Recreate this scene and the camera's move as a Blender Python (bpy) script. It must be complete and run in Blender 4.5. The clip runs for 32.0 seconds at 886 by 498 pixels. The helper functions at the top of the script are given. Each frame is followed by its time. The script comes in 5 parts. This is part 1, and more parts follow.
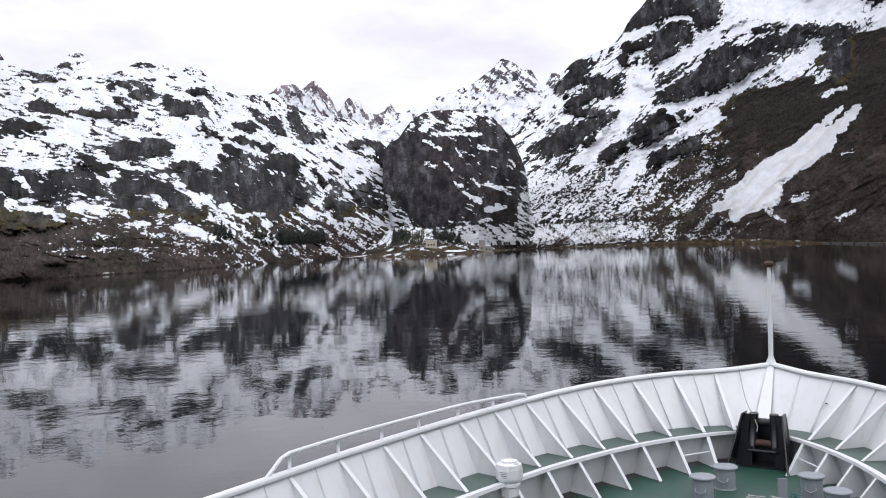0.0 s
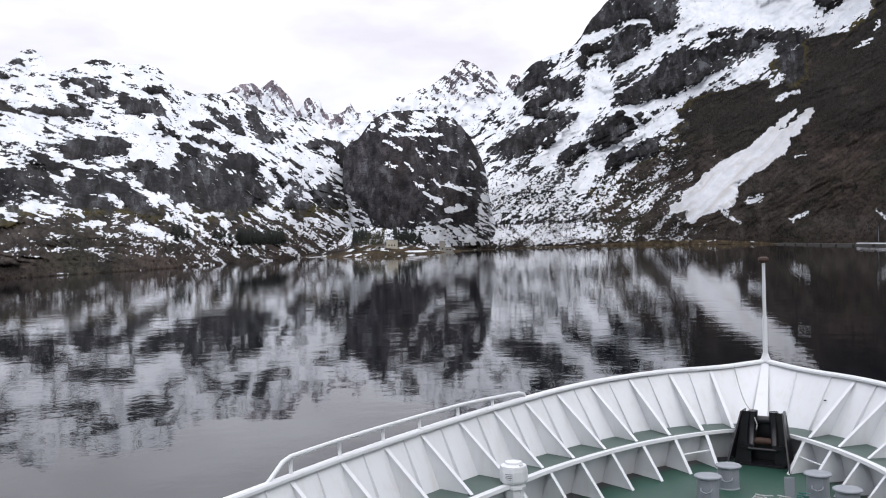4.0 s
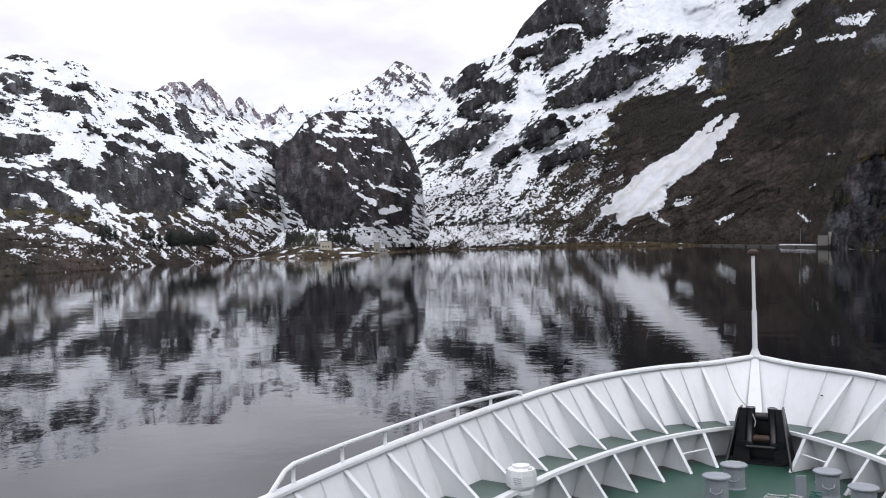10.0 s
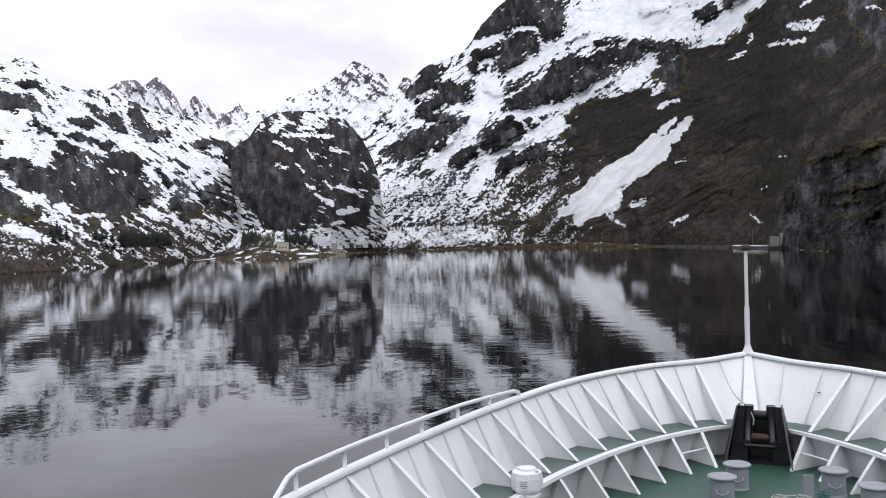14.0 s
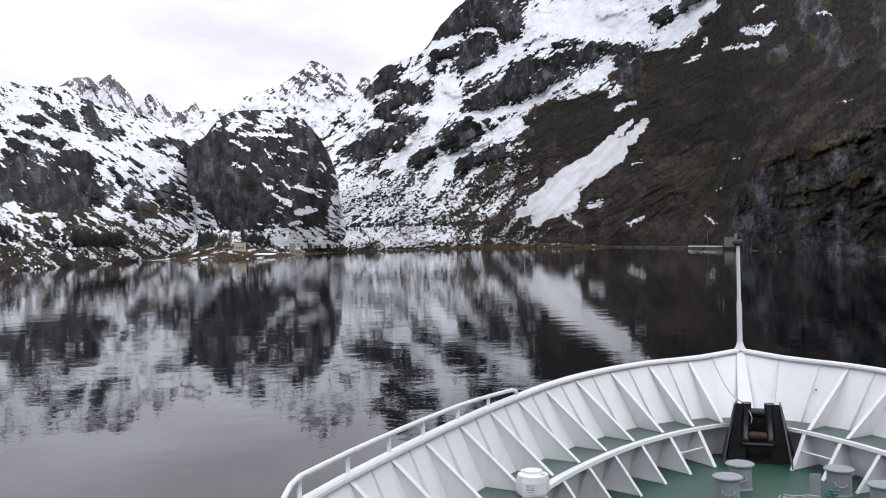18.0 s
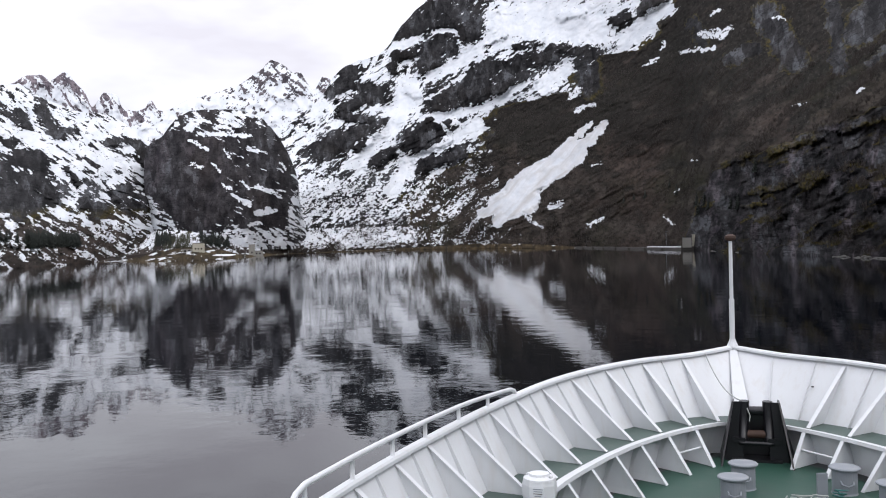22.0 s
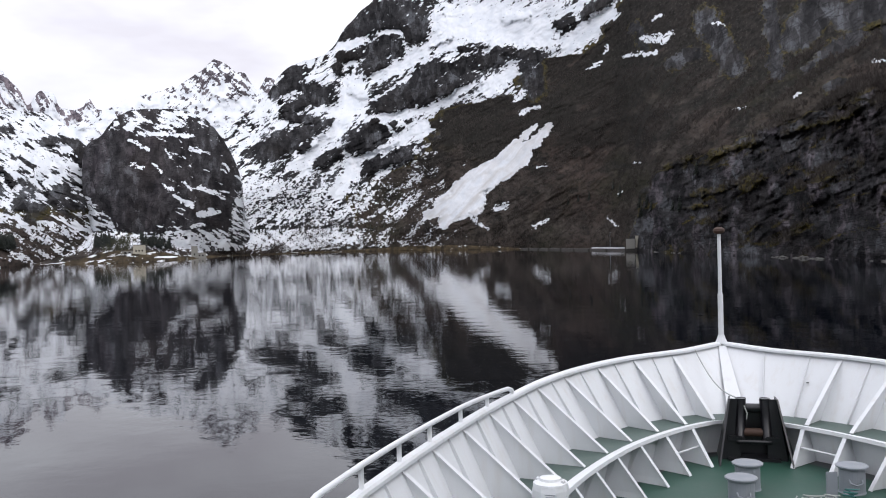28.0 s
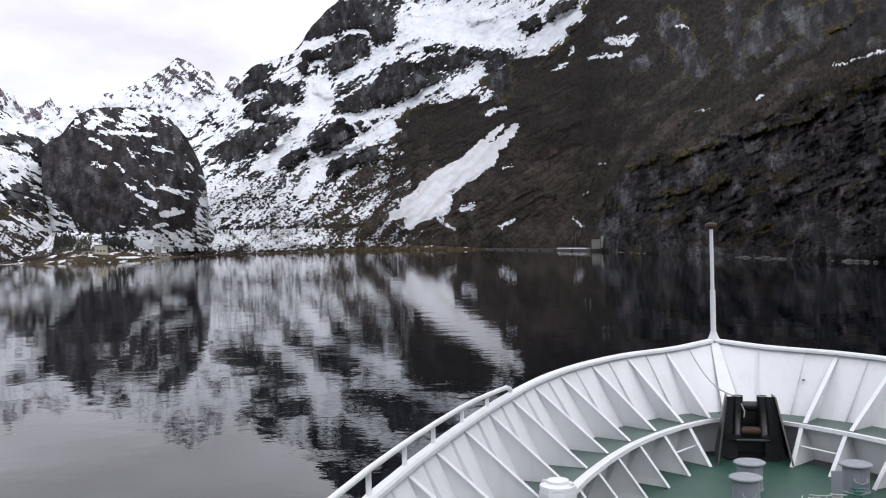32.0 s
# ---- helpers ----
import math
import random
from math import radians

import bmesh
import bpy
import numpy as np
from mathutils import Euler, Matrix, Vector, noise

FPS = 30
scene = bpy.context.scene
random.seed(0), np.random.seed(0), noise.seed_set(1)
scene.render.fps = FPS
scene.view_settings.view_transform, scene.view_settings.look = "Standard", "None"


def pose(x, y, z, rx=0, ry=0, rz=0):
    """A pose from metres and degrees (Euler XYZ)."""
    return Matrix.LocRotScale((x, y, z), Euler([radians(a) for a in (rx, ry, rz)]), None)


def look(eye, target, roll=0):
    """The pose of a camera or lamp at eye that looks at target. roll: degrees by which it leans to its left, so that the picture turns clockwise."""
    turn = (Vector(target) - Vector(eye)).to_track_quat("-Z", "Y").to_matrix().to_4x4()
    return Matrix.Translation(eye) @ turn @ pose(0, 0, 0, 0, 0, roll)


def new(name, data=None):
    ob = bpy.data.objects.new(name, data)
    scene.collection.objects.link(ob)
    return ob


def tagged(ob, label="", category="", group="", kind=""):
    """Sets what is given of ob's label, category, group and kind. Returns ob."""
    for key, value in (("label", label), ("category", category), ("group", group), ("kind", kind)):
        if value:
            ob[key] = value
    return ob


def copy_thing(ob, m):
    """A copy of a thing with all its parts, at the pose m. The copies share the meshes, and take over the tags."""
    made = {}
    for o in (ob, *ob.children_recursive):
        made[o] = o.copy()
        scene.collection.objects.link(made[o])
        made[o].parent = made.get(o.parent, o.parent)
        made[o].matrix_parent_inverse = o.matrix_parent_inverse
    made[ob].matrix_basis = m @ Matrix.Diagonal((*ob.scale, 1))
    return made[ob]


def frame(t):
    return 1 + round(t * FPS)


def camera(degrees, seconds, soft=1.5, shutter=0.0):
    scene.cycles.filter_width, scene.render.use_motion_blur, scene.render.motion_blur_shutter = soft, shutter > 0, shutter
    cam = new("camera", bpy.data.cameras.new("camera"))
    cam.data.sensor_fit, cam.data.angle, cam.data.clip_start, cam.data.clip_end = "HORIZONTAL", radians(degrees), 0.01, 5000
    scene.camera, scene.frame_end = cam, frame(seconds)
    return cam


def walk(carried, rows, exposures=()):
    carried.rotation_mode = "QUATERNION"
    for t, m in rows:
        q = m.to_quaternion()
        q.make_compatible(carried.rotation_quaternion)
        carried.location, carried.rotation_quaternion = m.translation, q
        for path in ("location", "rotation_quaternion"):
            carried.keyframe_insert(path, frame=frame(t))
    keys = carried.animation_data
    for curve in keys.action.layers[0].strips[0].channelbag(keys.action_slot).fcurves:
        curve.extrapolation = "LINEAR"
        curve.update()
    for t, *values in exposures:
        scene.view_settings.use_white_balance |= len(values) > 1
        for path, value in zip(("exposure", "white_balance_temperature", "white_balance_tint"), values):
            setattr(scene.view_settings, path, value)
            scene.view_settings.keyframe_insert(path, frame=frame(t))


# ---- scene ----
# ---- camera: it swings round the forward deck while it looks down the fjord ----
cam = camera(53.66, 32.0, soft=1.05)
EYE = 11.0                      # eye above the water
MID = -0.3                     # heading of the middle of the swing, degrees to the right
# seconds, heading to the right, pitch, roll
ROWS = [
    (0.0, -11.15, -0.26, -1.47), (1.0, -10.52, -0.26, -1.47), (2.0, -9.84, -0.26, -1.45), (3.0, -9.20, -0.27, -1.43),
    (3.5, -8.87, -0.28, -1.42), (4.5, -8.19, -0.29, -1.40), (5.5, -7.46, -0.30, -1.38), (6.0, -7.08, -0.30, -1.37), (7.0, -6.35, -0.30, -1.37),
    (8.0, -5.63, -0.30, -1.37), (9.0, -4.91, -0.29, -1.38), (10.0, -4.19, -0.29, -1.39), (11.0, -3.49, -0.29, -1.40),
    (12.0, -2.78, -0.29, -1.40), (13.0, -2.10, -0.29, -1.40), (14.0, -1.41, -0.29, -1.39), (15.5, -0.39, -0.30, -1.37),
    (17.0, 0.64, -0.31, -1.35), (18.0, 1.31, -0.32, -1.33), (19.0, 1.96, -0.32, -1.33), (20.0, 2.60, -0.32, -1.34),
    (21.0, 3.23, -0.32, -1.35), (22.0, 3.88, -0.32, -1.36), (23.0, 4.49, -0.31, -1.39), (24.0, 5.11, -0.30, -1.40),
    (25.0, 5.70, -0.29, -1.42), (26.5, 6.58, -0.29, -1.44), (28.0, 7.44, -0.30, -1.44), (29.0, 8.01, -0.31, -1.44),
    (30.0, 8.56, -0.32, -1.43), (31.0, 9.11, -0.33, -1.42), (32.0, 9.66, -0.33, -1.42),
]


def eye_at(heading):
    """The eye's place on its arc over the foredeck, by the turn from the middle of the swing."""
    a = heading - MID
    return Vector((-0.2717 * a + 0.00457 * a * a, 0.2862 * a + 0.00263 * a * a - 0.000091 * a**3, EYE - 0.0494 * a))


walk(cam, [(t, pose(*eye_at(a), 90 + p, 0, -a) @ pose(0, 0, 0, 0, 0, r)) for t, a, p, r in ROWS])

# ---- sky and light: high thin overcast ----
SKY_POWER, SUN_POWER = 1.10, 0.6
world = bpy.data.worlds.new("overcast")
scene.world = world
world.use_nodes = True
wt = world.node_tree
wt.nodes.clear()


def wnode(kind, **inputs):
    n = wt.nodes.new(kind)
    for k, v in inputs.items():
        n.inputs[k.replace("_", " ")].default_value = v
    return n


w_co = wnode("ShaderNodeTexCoord")
w_map = wnode("ShaderNodeMapping", Scale=(1.0, 1.0, 3.0), Rotation=(0.1, 0.2, 0.4))
w_noise = wnode("ShaderNodeTexNoise", Scale=2.3, Detail=5.0, Roughness=0.55)
w_ramp = wnode("ShaderNodeValToRGB")
w_ramp.color_ramp.elements[0].position, w_ramp.color_ramp.elements[0].color = 0.34, (0.68, 0.66, 0.73, 1)
w_ramp.color_ramp.elements[1].position, w_ramp.color_ramp.elements[1].color = 0.62, (1.0, 1.02, 1.10, 1)
w_sky = wt.nodes.new("ShaderNodeTexSky")
w_sky.sky_type, w_sky.sun_disc, w_sky.sun_elevation, w_sky.sun_rotation = "NISHITA", False, radians(50), radians(153)
w_dim = wnode("ShaderNodeVectorMath")
w_dim.operation = "SCALE"
w_dim.inputs["Scale"].default_value = 0.1
w_mix = wnode("ShaderNodeMix")
w_mix.data_type = "RGBA"
w_mix.inputs["Factor"].default_value = 0.93
w_sep = wnode("ShaderNodeSeparateXYZ")
w_up = wnode("ShaderNodeMath")
w_up.operation = "MULTIPLY_ADD"
w_up.use_clamp = False
w_up.inputs[1].default_value, w_up.inputs[2].default_value = 1.0 * SKY_POWER, SKY_POWER
w_bg = wnode("ShaderNodeBackground")
wt.links.new(w_co.outputs["Generated"], w_sep.inputs[0])
wt.links.new(w_sep.outputs["Z"], w_up.inputs[0])
wt.links.new(w_up.outputs[0], w_bg.inputs["Strength"])
w_out = wnode("ShaderNodeOutputWorld")
for a, b in ((w_co.outputs["Generated"], w_map.inputs["Vector"]), (w_map.outputs[0], w_noise.inputs["Vector"]),
             (w_noise.outputs[0], w_ramp.inputs[0]), (w_sky.outputs[0], w_dim.inputs[0]), (w_dim.outputs[0], w_mix.inputs["A"]),
             (w_ramp.outputs[0], w_mix.inputs["B"]), (w_mix.outputs["Result"], w_bg.inputs["Color"]), (w_bg.outputs[0], w_out.inputs[0])):
    wt.links.new(a, b)
for s_ in w_mix.inputs:
    if s_.name == "A" and s_.type == "RGBA":
        wt.links.new(w_dim.outputs[0], s_)
    if s_.name == "B" and s_.type == "RGBA":
        wt.links.new(w_ramp.outputs[0], s_)
for s_ in w_mix.outputs:
    if s_.type == "RGBA":
        wt.links.new(s_, w_bg.inputs["Color"])
sun = new("sun", bpy.data.lights.new("sun", "SUN"))
sun.data.energy, sun.data.angle, sun.data.color = SUN_POWER, radians(25), (1.0, 0.96, 0.92)
sun.matrix_world = look((45, -90, 120), (0, 0, 0))


# ---- materials ----
class Mat:
    """A node material with short ways to add and join nodes."""

    def __init__(self, name):
        self.m = bpy.data.materials.new(name)
        self.m.use_nodes = True
        self.t = self.m.node_tree
        self.b = self.t.nodes["Principled BSDF"]
        self.co = self.t.nodes.new("ShaderNodeTexCoord").outputs["Object"]

    def put(self, src, dst):
        if hasattr(src, "is_output"):
            self.t.links.new(src, dst)
        else:
            dst.default_value = src
        return self

    def noise(self, scale, detail=4.0, rough=0.55, stretch=(1, 1, 1), turn=(0, 0, 0), distort=0.0):
        mp = self.t.nodes.new("ShaderNodeMapping")
        mp.inputs["Scale"].default_value, mp.inputs["Rotation"].default_value = stretch, [radians(a) for a in turn]
        n = self.t.nodes.new("ShaderNodeTexNoise")
        n.inputs["Scale"].default_value, n.inputs["Detail"].default_value = scale, detail
        n.inputs["Roughness"].default_value, n.inputs["Distortion"].default_value = rough, distort
        self.t.links.new(self.co, mp.inputs["Vector"])
        self.t.links.new(mp.outputs[0], n.inputs["Vector"])
        return n.outputs[0]

    def cells(self, scale, stretch, turn=(0, 0, 0), warp=0.0, edge=False):
        """Blocks of cracked rock: a random value for each block, or the distance to its edge."""
        mp = self.t.nodes.new("ShaderNodeMapping")
        mp.inputs["Scale"].default_value, mp.inputs["Rotation"].default_value = stretch, [radians(a) for a in turn]
        self.t.links.new(self.co, mp.inputs["Vector"])
        at = mp.outputs[0]
        if warp:
            n = self.t.nodes.new("ShaderNodeTexNoise")
            n.inputs["Scale"].default_value, n.inputs["Detail"].default_value = scale * 0.8, 4.0
            add = self.t.nodes.new("ShaderNodeVectorMath")
            add.operation = "MULTIPLY_ADD"
            add.inputs[1].default_value = (warp / scale,) * 3
            self.t.links.new(at, n.inputs["Vector"])
            self.t.links.new(n.outputs["Color"], add.inputs[0])
            self.t.links.new(at, add.inputs[2])
            at = add.outputs[0]
        v = self.t.nodes.new("ShaderNodeTexVoronoi")
        v.feature = "DISTANCE_TO_EDGE" if edge else "F1"
        v.inputs["Scale"].default_value = scale
        self.t.links.new(at, v.inputs["Vector"])
        if edge:
            return v.outputs["Distance"]
        sep = self.t.nodes.new("ShaderNodeSeparateColor")
        self.t.links.new(v.outputs["Color"], sep.inputs[0])
        return sep.outputs[0]

    def attr(self, name):
        n = self.t.nodes.new("ShaderNodeAttribute")
        n.attribute_name = name
        return n.outputs["Fac"]

    def rnd(self):
        return self.t.nodes.new("ShaderNodeObjectInfo").outputs["Random"]

    def math(self, op, a, b=0.0, c=0.0):
        n = self.t.nodes.new("ShaderNodeMath")
        n.operation = op
        for v, s in zip((a, b, c), n.inputs):
            self.put(v, s)
        return n.outputs[0]

    def ramp(self, v, *stops):
        n = self.t.nodes.new("ShaderNodeValToRGB")
        e = n.color_ramp.elements
        while len(e) < len(stops):
            e.new(0.5)
        for x, (p, c) in zip(e, stops):
            x.position, x.color = p, ((c, c, c, 1) if isinstance(c, float) else (*c, 1))
        self.t.links.new(v, n.inputs[0])
        return n.outputs[0]

    def mix(self, f, a, b):
        n = self.t.nodes.new("ShaderNodeMix")
        n.data_type = "RGBA"
        self.put(f, n.inputs[0])
        for v, s in ((a, n.inputs[6]), (b, n.inputs[7])):
            self.put(v if hasattr(v, "is_output") else (*v, 1), s)
        return n.outputs[2]

    def bump(self, v, strength, distance, after=None):
        n = self.t.nodes.new("ShaderNodeBump")
        n.inputs["Strength"].default_value, n.inputs["Distance"].default_value = strength, distance
        self.t.links.new(v, n.inputs["Height"])
        if after:
            self.t.links.new(after, n.inputs["Normal"])
        self.t.links.new(n.outputs[0], self.b.inputs["Normal"])
        return n.outputs[0]

    def done(self, color=None, rough=None, metal=None, spec=None):
        for v, k in ((color, "Base Color"), (rough, "Roughness"), (metal, "Metallic"), (spec, "Specular IOR Level")):
            if v is not None:
                self.put((*v, 1) if isinstance(v, tuple) else v, self.b.inputs[k])
        return self.m


def land_material(name="mountain_ground", turf=False):
    """Rock, winter heath and old snow, shared out by the two shares that the land carries, with ragged edges."""
    m = Mat(name)
    along = m.t.nodes.new("ShaderNodeAttribute")
    along.attribute_name = "along_slope"
    m.co = along.outputs["Vector"]
    rag = m.math("ADD", m.math("MULTIPLY", m.math("SUBTRACT", m.noise(0.035, 8, 0.65, (0.8, 0.8, 1.5)), 0.5), 0.50),
                 m.math("MULTIPLY", m.math("SUBTRACT", m.noise(0.14, 6, 0.65, (0.6, 0.6, 1.5)), 0.5), 0.65))
    rag = m.math("ADD", rag, m.math("MULTIPLY", m.math("SUBTRACT", m.noise(0.4, 4, 0.65, (0.6, 0.6, 1.5)), 0.5), 0.55))
    snow = m.ramp(m.math("ADD", m.attr("snow"), rag), (0.47, 0.0), (0.53, 1.0))
    veg = m.ramp(m.math("ADD", m.attr("veg"), m.math("MULTIPLY", m.math("SUBTRACT", m.noise(0.02, 7, 0.6), 0.5), 0.9)), (0.42, 0.0), (0.58, 1.0))
    slab, block = m.cells(0.03, (1.6, 1.6, 0.7), (0, 14, 0), 1.1), m.cells(0.085, (1.3, 1.3, 0.65), (0, -12, 0), 1.0)
    grain = m.noise(0.05, 10, 0.68, (1.3, 1.3, 0.75))
    tone = m.math("ADD", m.math("MULTIPLY", slab, 0.22), m.math("MULTIPLY_ADD", block, 0.17, m.math("MULTIPLY", grain, 0.95)))
    tone = m.math("ADD", tone, m.math("MULTIPLY", m.noise(0.010, 3, 0.5, (1, 1, 0.6)), 0.3))
    rock = m.ramp(tone, (0.59, (0.006, 0.006, 0.0065)), (0.78, (0.0225, 0.022, 0.0232)), (0.90, (0.0385, 0.0378, 0.0395)), (1.06, (0.084, 0.087, 0.094)))
    rock = m.mix(m.ramp(m.noise(0.012, 5, 0.6), (0.50, 0.0), (0.72, 0.45)), rock, (0.030, 0.0235, 0.019))
    # haze over the far peaks is mixed into rock colour; pale also lightens slabs
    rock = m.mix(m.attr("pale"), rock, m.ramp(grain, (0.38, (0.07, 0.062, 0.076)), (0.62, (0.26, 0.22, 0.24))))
    joint = m.cells(0.05, (1.4, 1.4, 0.6), (10, 14, 0), 1.0, True)
    rock = m.mix(m.math("MULTIPLY", m.ramp(joint, (0.0, 0.8), (0.05, 0.0)), m.ramp(m.noise(0.03, 4, 0.6), (0.45, 0.0), (0.6, 0.9))), rock, (0.006, 0.006, 0.007))
    bed = m.noise(0.07, 4, 0.6, (0.5, 0.5, 2.2), (6, -7, 0), 0.9)
    rock = m.mix(m.ramp(bed, (0.475, 0.0), (0.5, 0.75), (0.525, 0.0)), rock, (0.006, 0.006, 0.007))
    heath = m.ramp(m.noise(0.04, 9, 0.68, distort=0.3), (0.36, (0.013, 0.0112, 0.0098)), (0.47, (0.032, 0.027, 0.0232)), (0.55, (0.050, 0.042, 0.0365)), (0.66, (0.080, 0.068, 0.059)))
    heath = m.mix(m.ramp(m.noise(0.006, 4, 0.6, (1, 1, 1.5)), (0.46, 0.0), (0.60, 0.7)), heath, m.ramp(m.noise(0.11, 6, 0.65), (0.38, (0.021, 0.0155, 0.0132)), (0.62, (0.064, 0.047, 0.039))))
    heath = m.mix(m.ramp(m.noise(0.008, 6, 0.62), (0.50, 0.0), (0.66, 0.65)), heath, m.ramp(m.noise(0.13, 6, 0.65), (0.38, (0.010, 0.0108, 0.006)), (0.62, (0.033, 0.033, 0.019))))
    sep = m.t.nodes.new("ShaderNodeSeparateXYZ")
    m.t.links.new(m.co, sep.inputs[0])
    upland = m.math("MULTIPLY_ADD", m.ramp(m.math("DIVIDE", sep.outputs["Z"], 300.0), (0.35, 0.0), (0.75, 1.0)), 0.20, m.noise(0.02, 7, 0.66, (0.8, 0.8, 1.5), (0, 28, 0)))
    heath = m.mix(m.ramp(upland, (0.54, 0.0), (0.63, 0.8)), heath, m.ramp(m.noise(0.2, 4, 0.6), (0.4, (0.007, 0.007, 0.006)), (0.6, (0.020, 0.0185, 0.0165))))
    heath = m.mix(m.ramp(m.noise(0.16, 6, 0.7, (1, 1, 1.2)), (0.40, 0.75), (0.48, 0.0)), heath, (0.007, 0.0065, 0.006))
    heath = m.mix(m.ramp(m.noise(0.32, 5, 0.7), (0.56, 0.0), (0.66, 0.5)), heath, (0.085, 0.076, 0.070))
    if turf:
        heath = m.ramp(m.noise(0.12, 8, 0.65), (0.36, (0.009, 0.007, 0.005)), (0.5, (0.036, 0.027, 0.016)), (0.66, (0.085, 0.063, 0.036)))
    white = m.ramp(m.noise(0.05, 7, 0.6), (0.3, (0.53, 0.56, 0.60)), (0.6, (0.67, 0.685, 0.71)))
    ground = m.mix(veg, rock, heath)
    moss = m.math("MULTIPLY", m.ramp(m.attr("veg"), (0.22, 0.0), (0.42, 0.9), (0.62, 0.0)), m.ramp(m.noise(0.03, 6, 0.65), (0.41, 0.0), (0.53, 1.0)))
    ground = m.mix(moss, ground, m.ramp(m.noise(0.3, 5, 0.6), (0.4, (0.026, 0.024, 0.009)), (0.62, (0.085, 0.066, 0.020))))
    colour = m.mix(snow, ground, m.mix(m.attr("dirt"), white, (0.40, 0.37, 0.34)))
    h = m.math("MULTIPLY", m.noise(0.13, 8, 0.65, (1, 1, 0.8)), m.math("SUBTRACT", 1.0, m.math("MULTIPLY", veg, 0.45)))
    h = m.math("ADD", h, m.math("MULTIPLY", m.math("MULTIPLY_ADD", slab, 0.55, m.math("MULTIPLY", block, 0.3)), m.math("SUBTRACT", 1.0, m.math("MAXIMUM", veg, snow))))
    h = m.math("ADD", h, m.math("MULTIPLY", snow, 0.25))
    m.bump(h, 0.62, 1.8)
    return m.done(colour, 0.95, spec=0.03)


def water_material():
    m = Mat("fjord_water")
    swell = m.noise(0.16, 2, 0.5, (1.0, 1.0, 1.0))
    chop = m.noise(1.25, 2.5, 0.5, (1.1, 0.9, 1.0), (0, 0, 12))
    fine = m.noise(3.1, 2, 0.5)
    calm = m.ramp(m.noise(0.015, 3, 0.5), (0.35, 0.25), (0.65, 1.0))
    h = m.math("MULTIPLY_ADD", swell, 0.026, m.math("MULTIPLY", m.math("MULTIPLY", chop, calm), 0.0078))
    h = m.math("MULTIPLY_ADD", fine, 0.0011, h)
    m.bump(h, 1.0, 1.0)
    m.b.inputs["IOR"].default_value = 1.33
    return m.done((0.0014, 0.0024, 0.0046), 0.02)


def paint(name, base, rough=0.42, dirt=(0.42, 0.36, 0.30), amount=0.25, scale=3.0):
    """Ship's paint with faint runs and grime."""
    m = Mat(name)
    runs = m.ramp(m.noise(scale, 6, 0.6, (1.6, 1.6, 0.22)), (0.52, 0.0), (0.78, amount))
    grain = m.ramp(m.noise(scale * 14, 3), (0.35, 0.0), (0.75, amount * 0.35))
    m.bump(m.noise(scale * 4, 4), 0.06, 0.02)
    c = m.mix(grain, m.mix(runs, base, dirt), tuple(0.8 * v for v in base))
    return m.done(c, rough)


LAND = land_material()
TURF = land_material("turf_ground", True)
WATER = water_material()
WHITE = paint("white_ship_paint", (0.645, 0.66, 0.675), 0.5, (0.48, 0.43, 0.37), 0.34)
GREEN = paint("green_deck_paint", (0.014, 0.058, 0.039), 0.5, (0.045, 0.075, 0.06), 0.5, 2.0)
LEDGE_GREEN = paint("weathered_green_paint", (0.060, 0.093, 0.080), 0.55, (0.13, 0.14, 0.13), 0.5, 2.0)
BLACK = paint("black_enamel", (0.006, 0.006, 0.008), 0.35, (0.03, 0.028, 0.028), 0.35)
GREY = paint("grey_bollard_paint", (0.21, 0.227, 0.25), 0.5, (0.40, 0.40, 0.40), 0.4)
RUST = paint("rusty_steel", (0.050, 0.024, 0.015), 0.7, (0.03, 0.02, 0.015), 0.6)
ROPE = paint("grey_rope", (0.34, 0.36, 0.34), 0.85, (0.2, 0.2, 0.2), 0.4)
TEAL = paint("teal_rope", (0.03, 0.13, 0.12), 0.85, (0.3, 0.35, 0.33), 0.5, 9.0)


# ---- helpers for building ----
def obj(name, bm, material, parent=None, label="", smooth=False):
    me = bpy.data.meshes.new(name)
    bm.normal_update()
    bm.to_mesh(me)
    bm.free()
    me.materials.append(material)
    if smooth:
        me.polygons.foreach_set("use_smooth", [True] * len(me.polygons))
    ob = new(name, me)
    if parent:
        ob.parent = parent
    if label:
        ob["label"] = label
    return ob


def part(name, bm, material, parent, label="", smooth=False):
    return obj(name, bm, material, parent, label, smooth)


def add_box(bm, size, at, turn=None, bevel=0.0):
    geo = bmesh.ops.create_cube(bm, size=1.0)
    m = Matrix.Translation(at) @ (turn or Matrix()) @ Matrix.Diagonal((*size, 1))
    bmesh.ops.transform(bm, matrix=m, verts=geo["verts"])
    if bevel:
        edges = {e for v in geo["verts"] for e in v.link_edges}
        bmesh.ops.bevel(bm, geom=list(edges), offset=bevel, segments=2, affect="EDGES")
    return bm


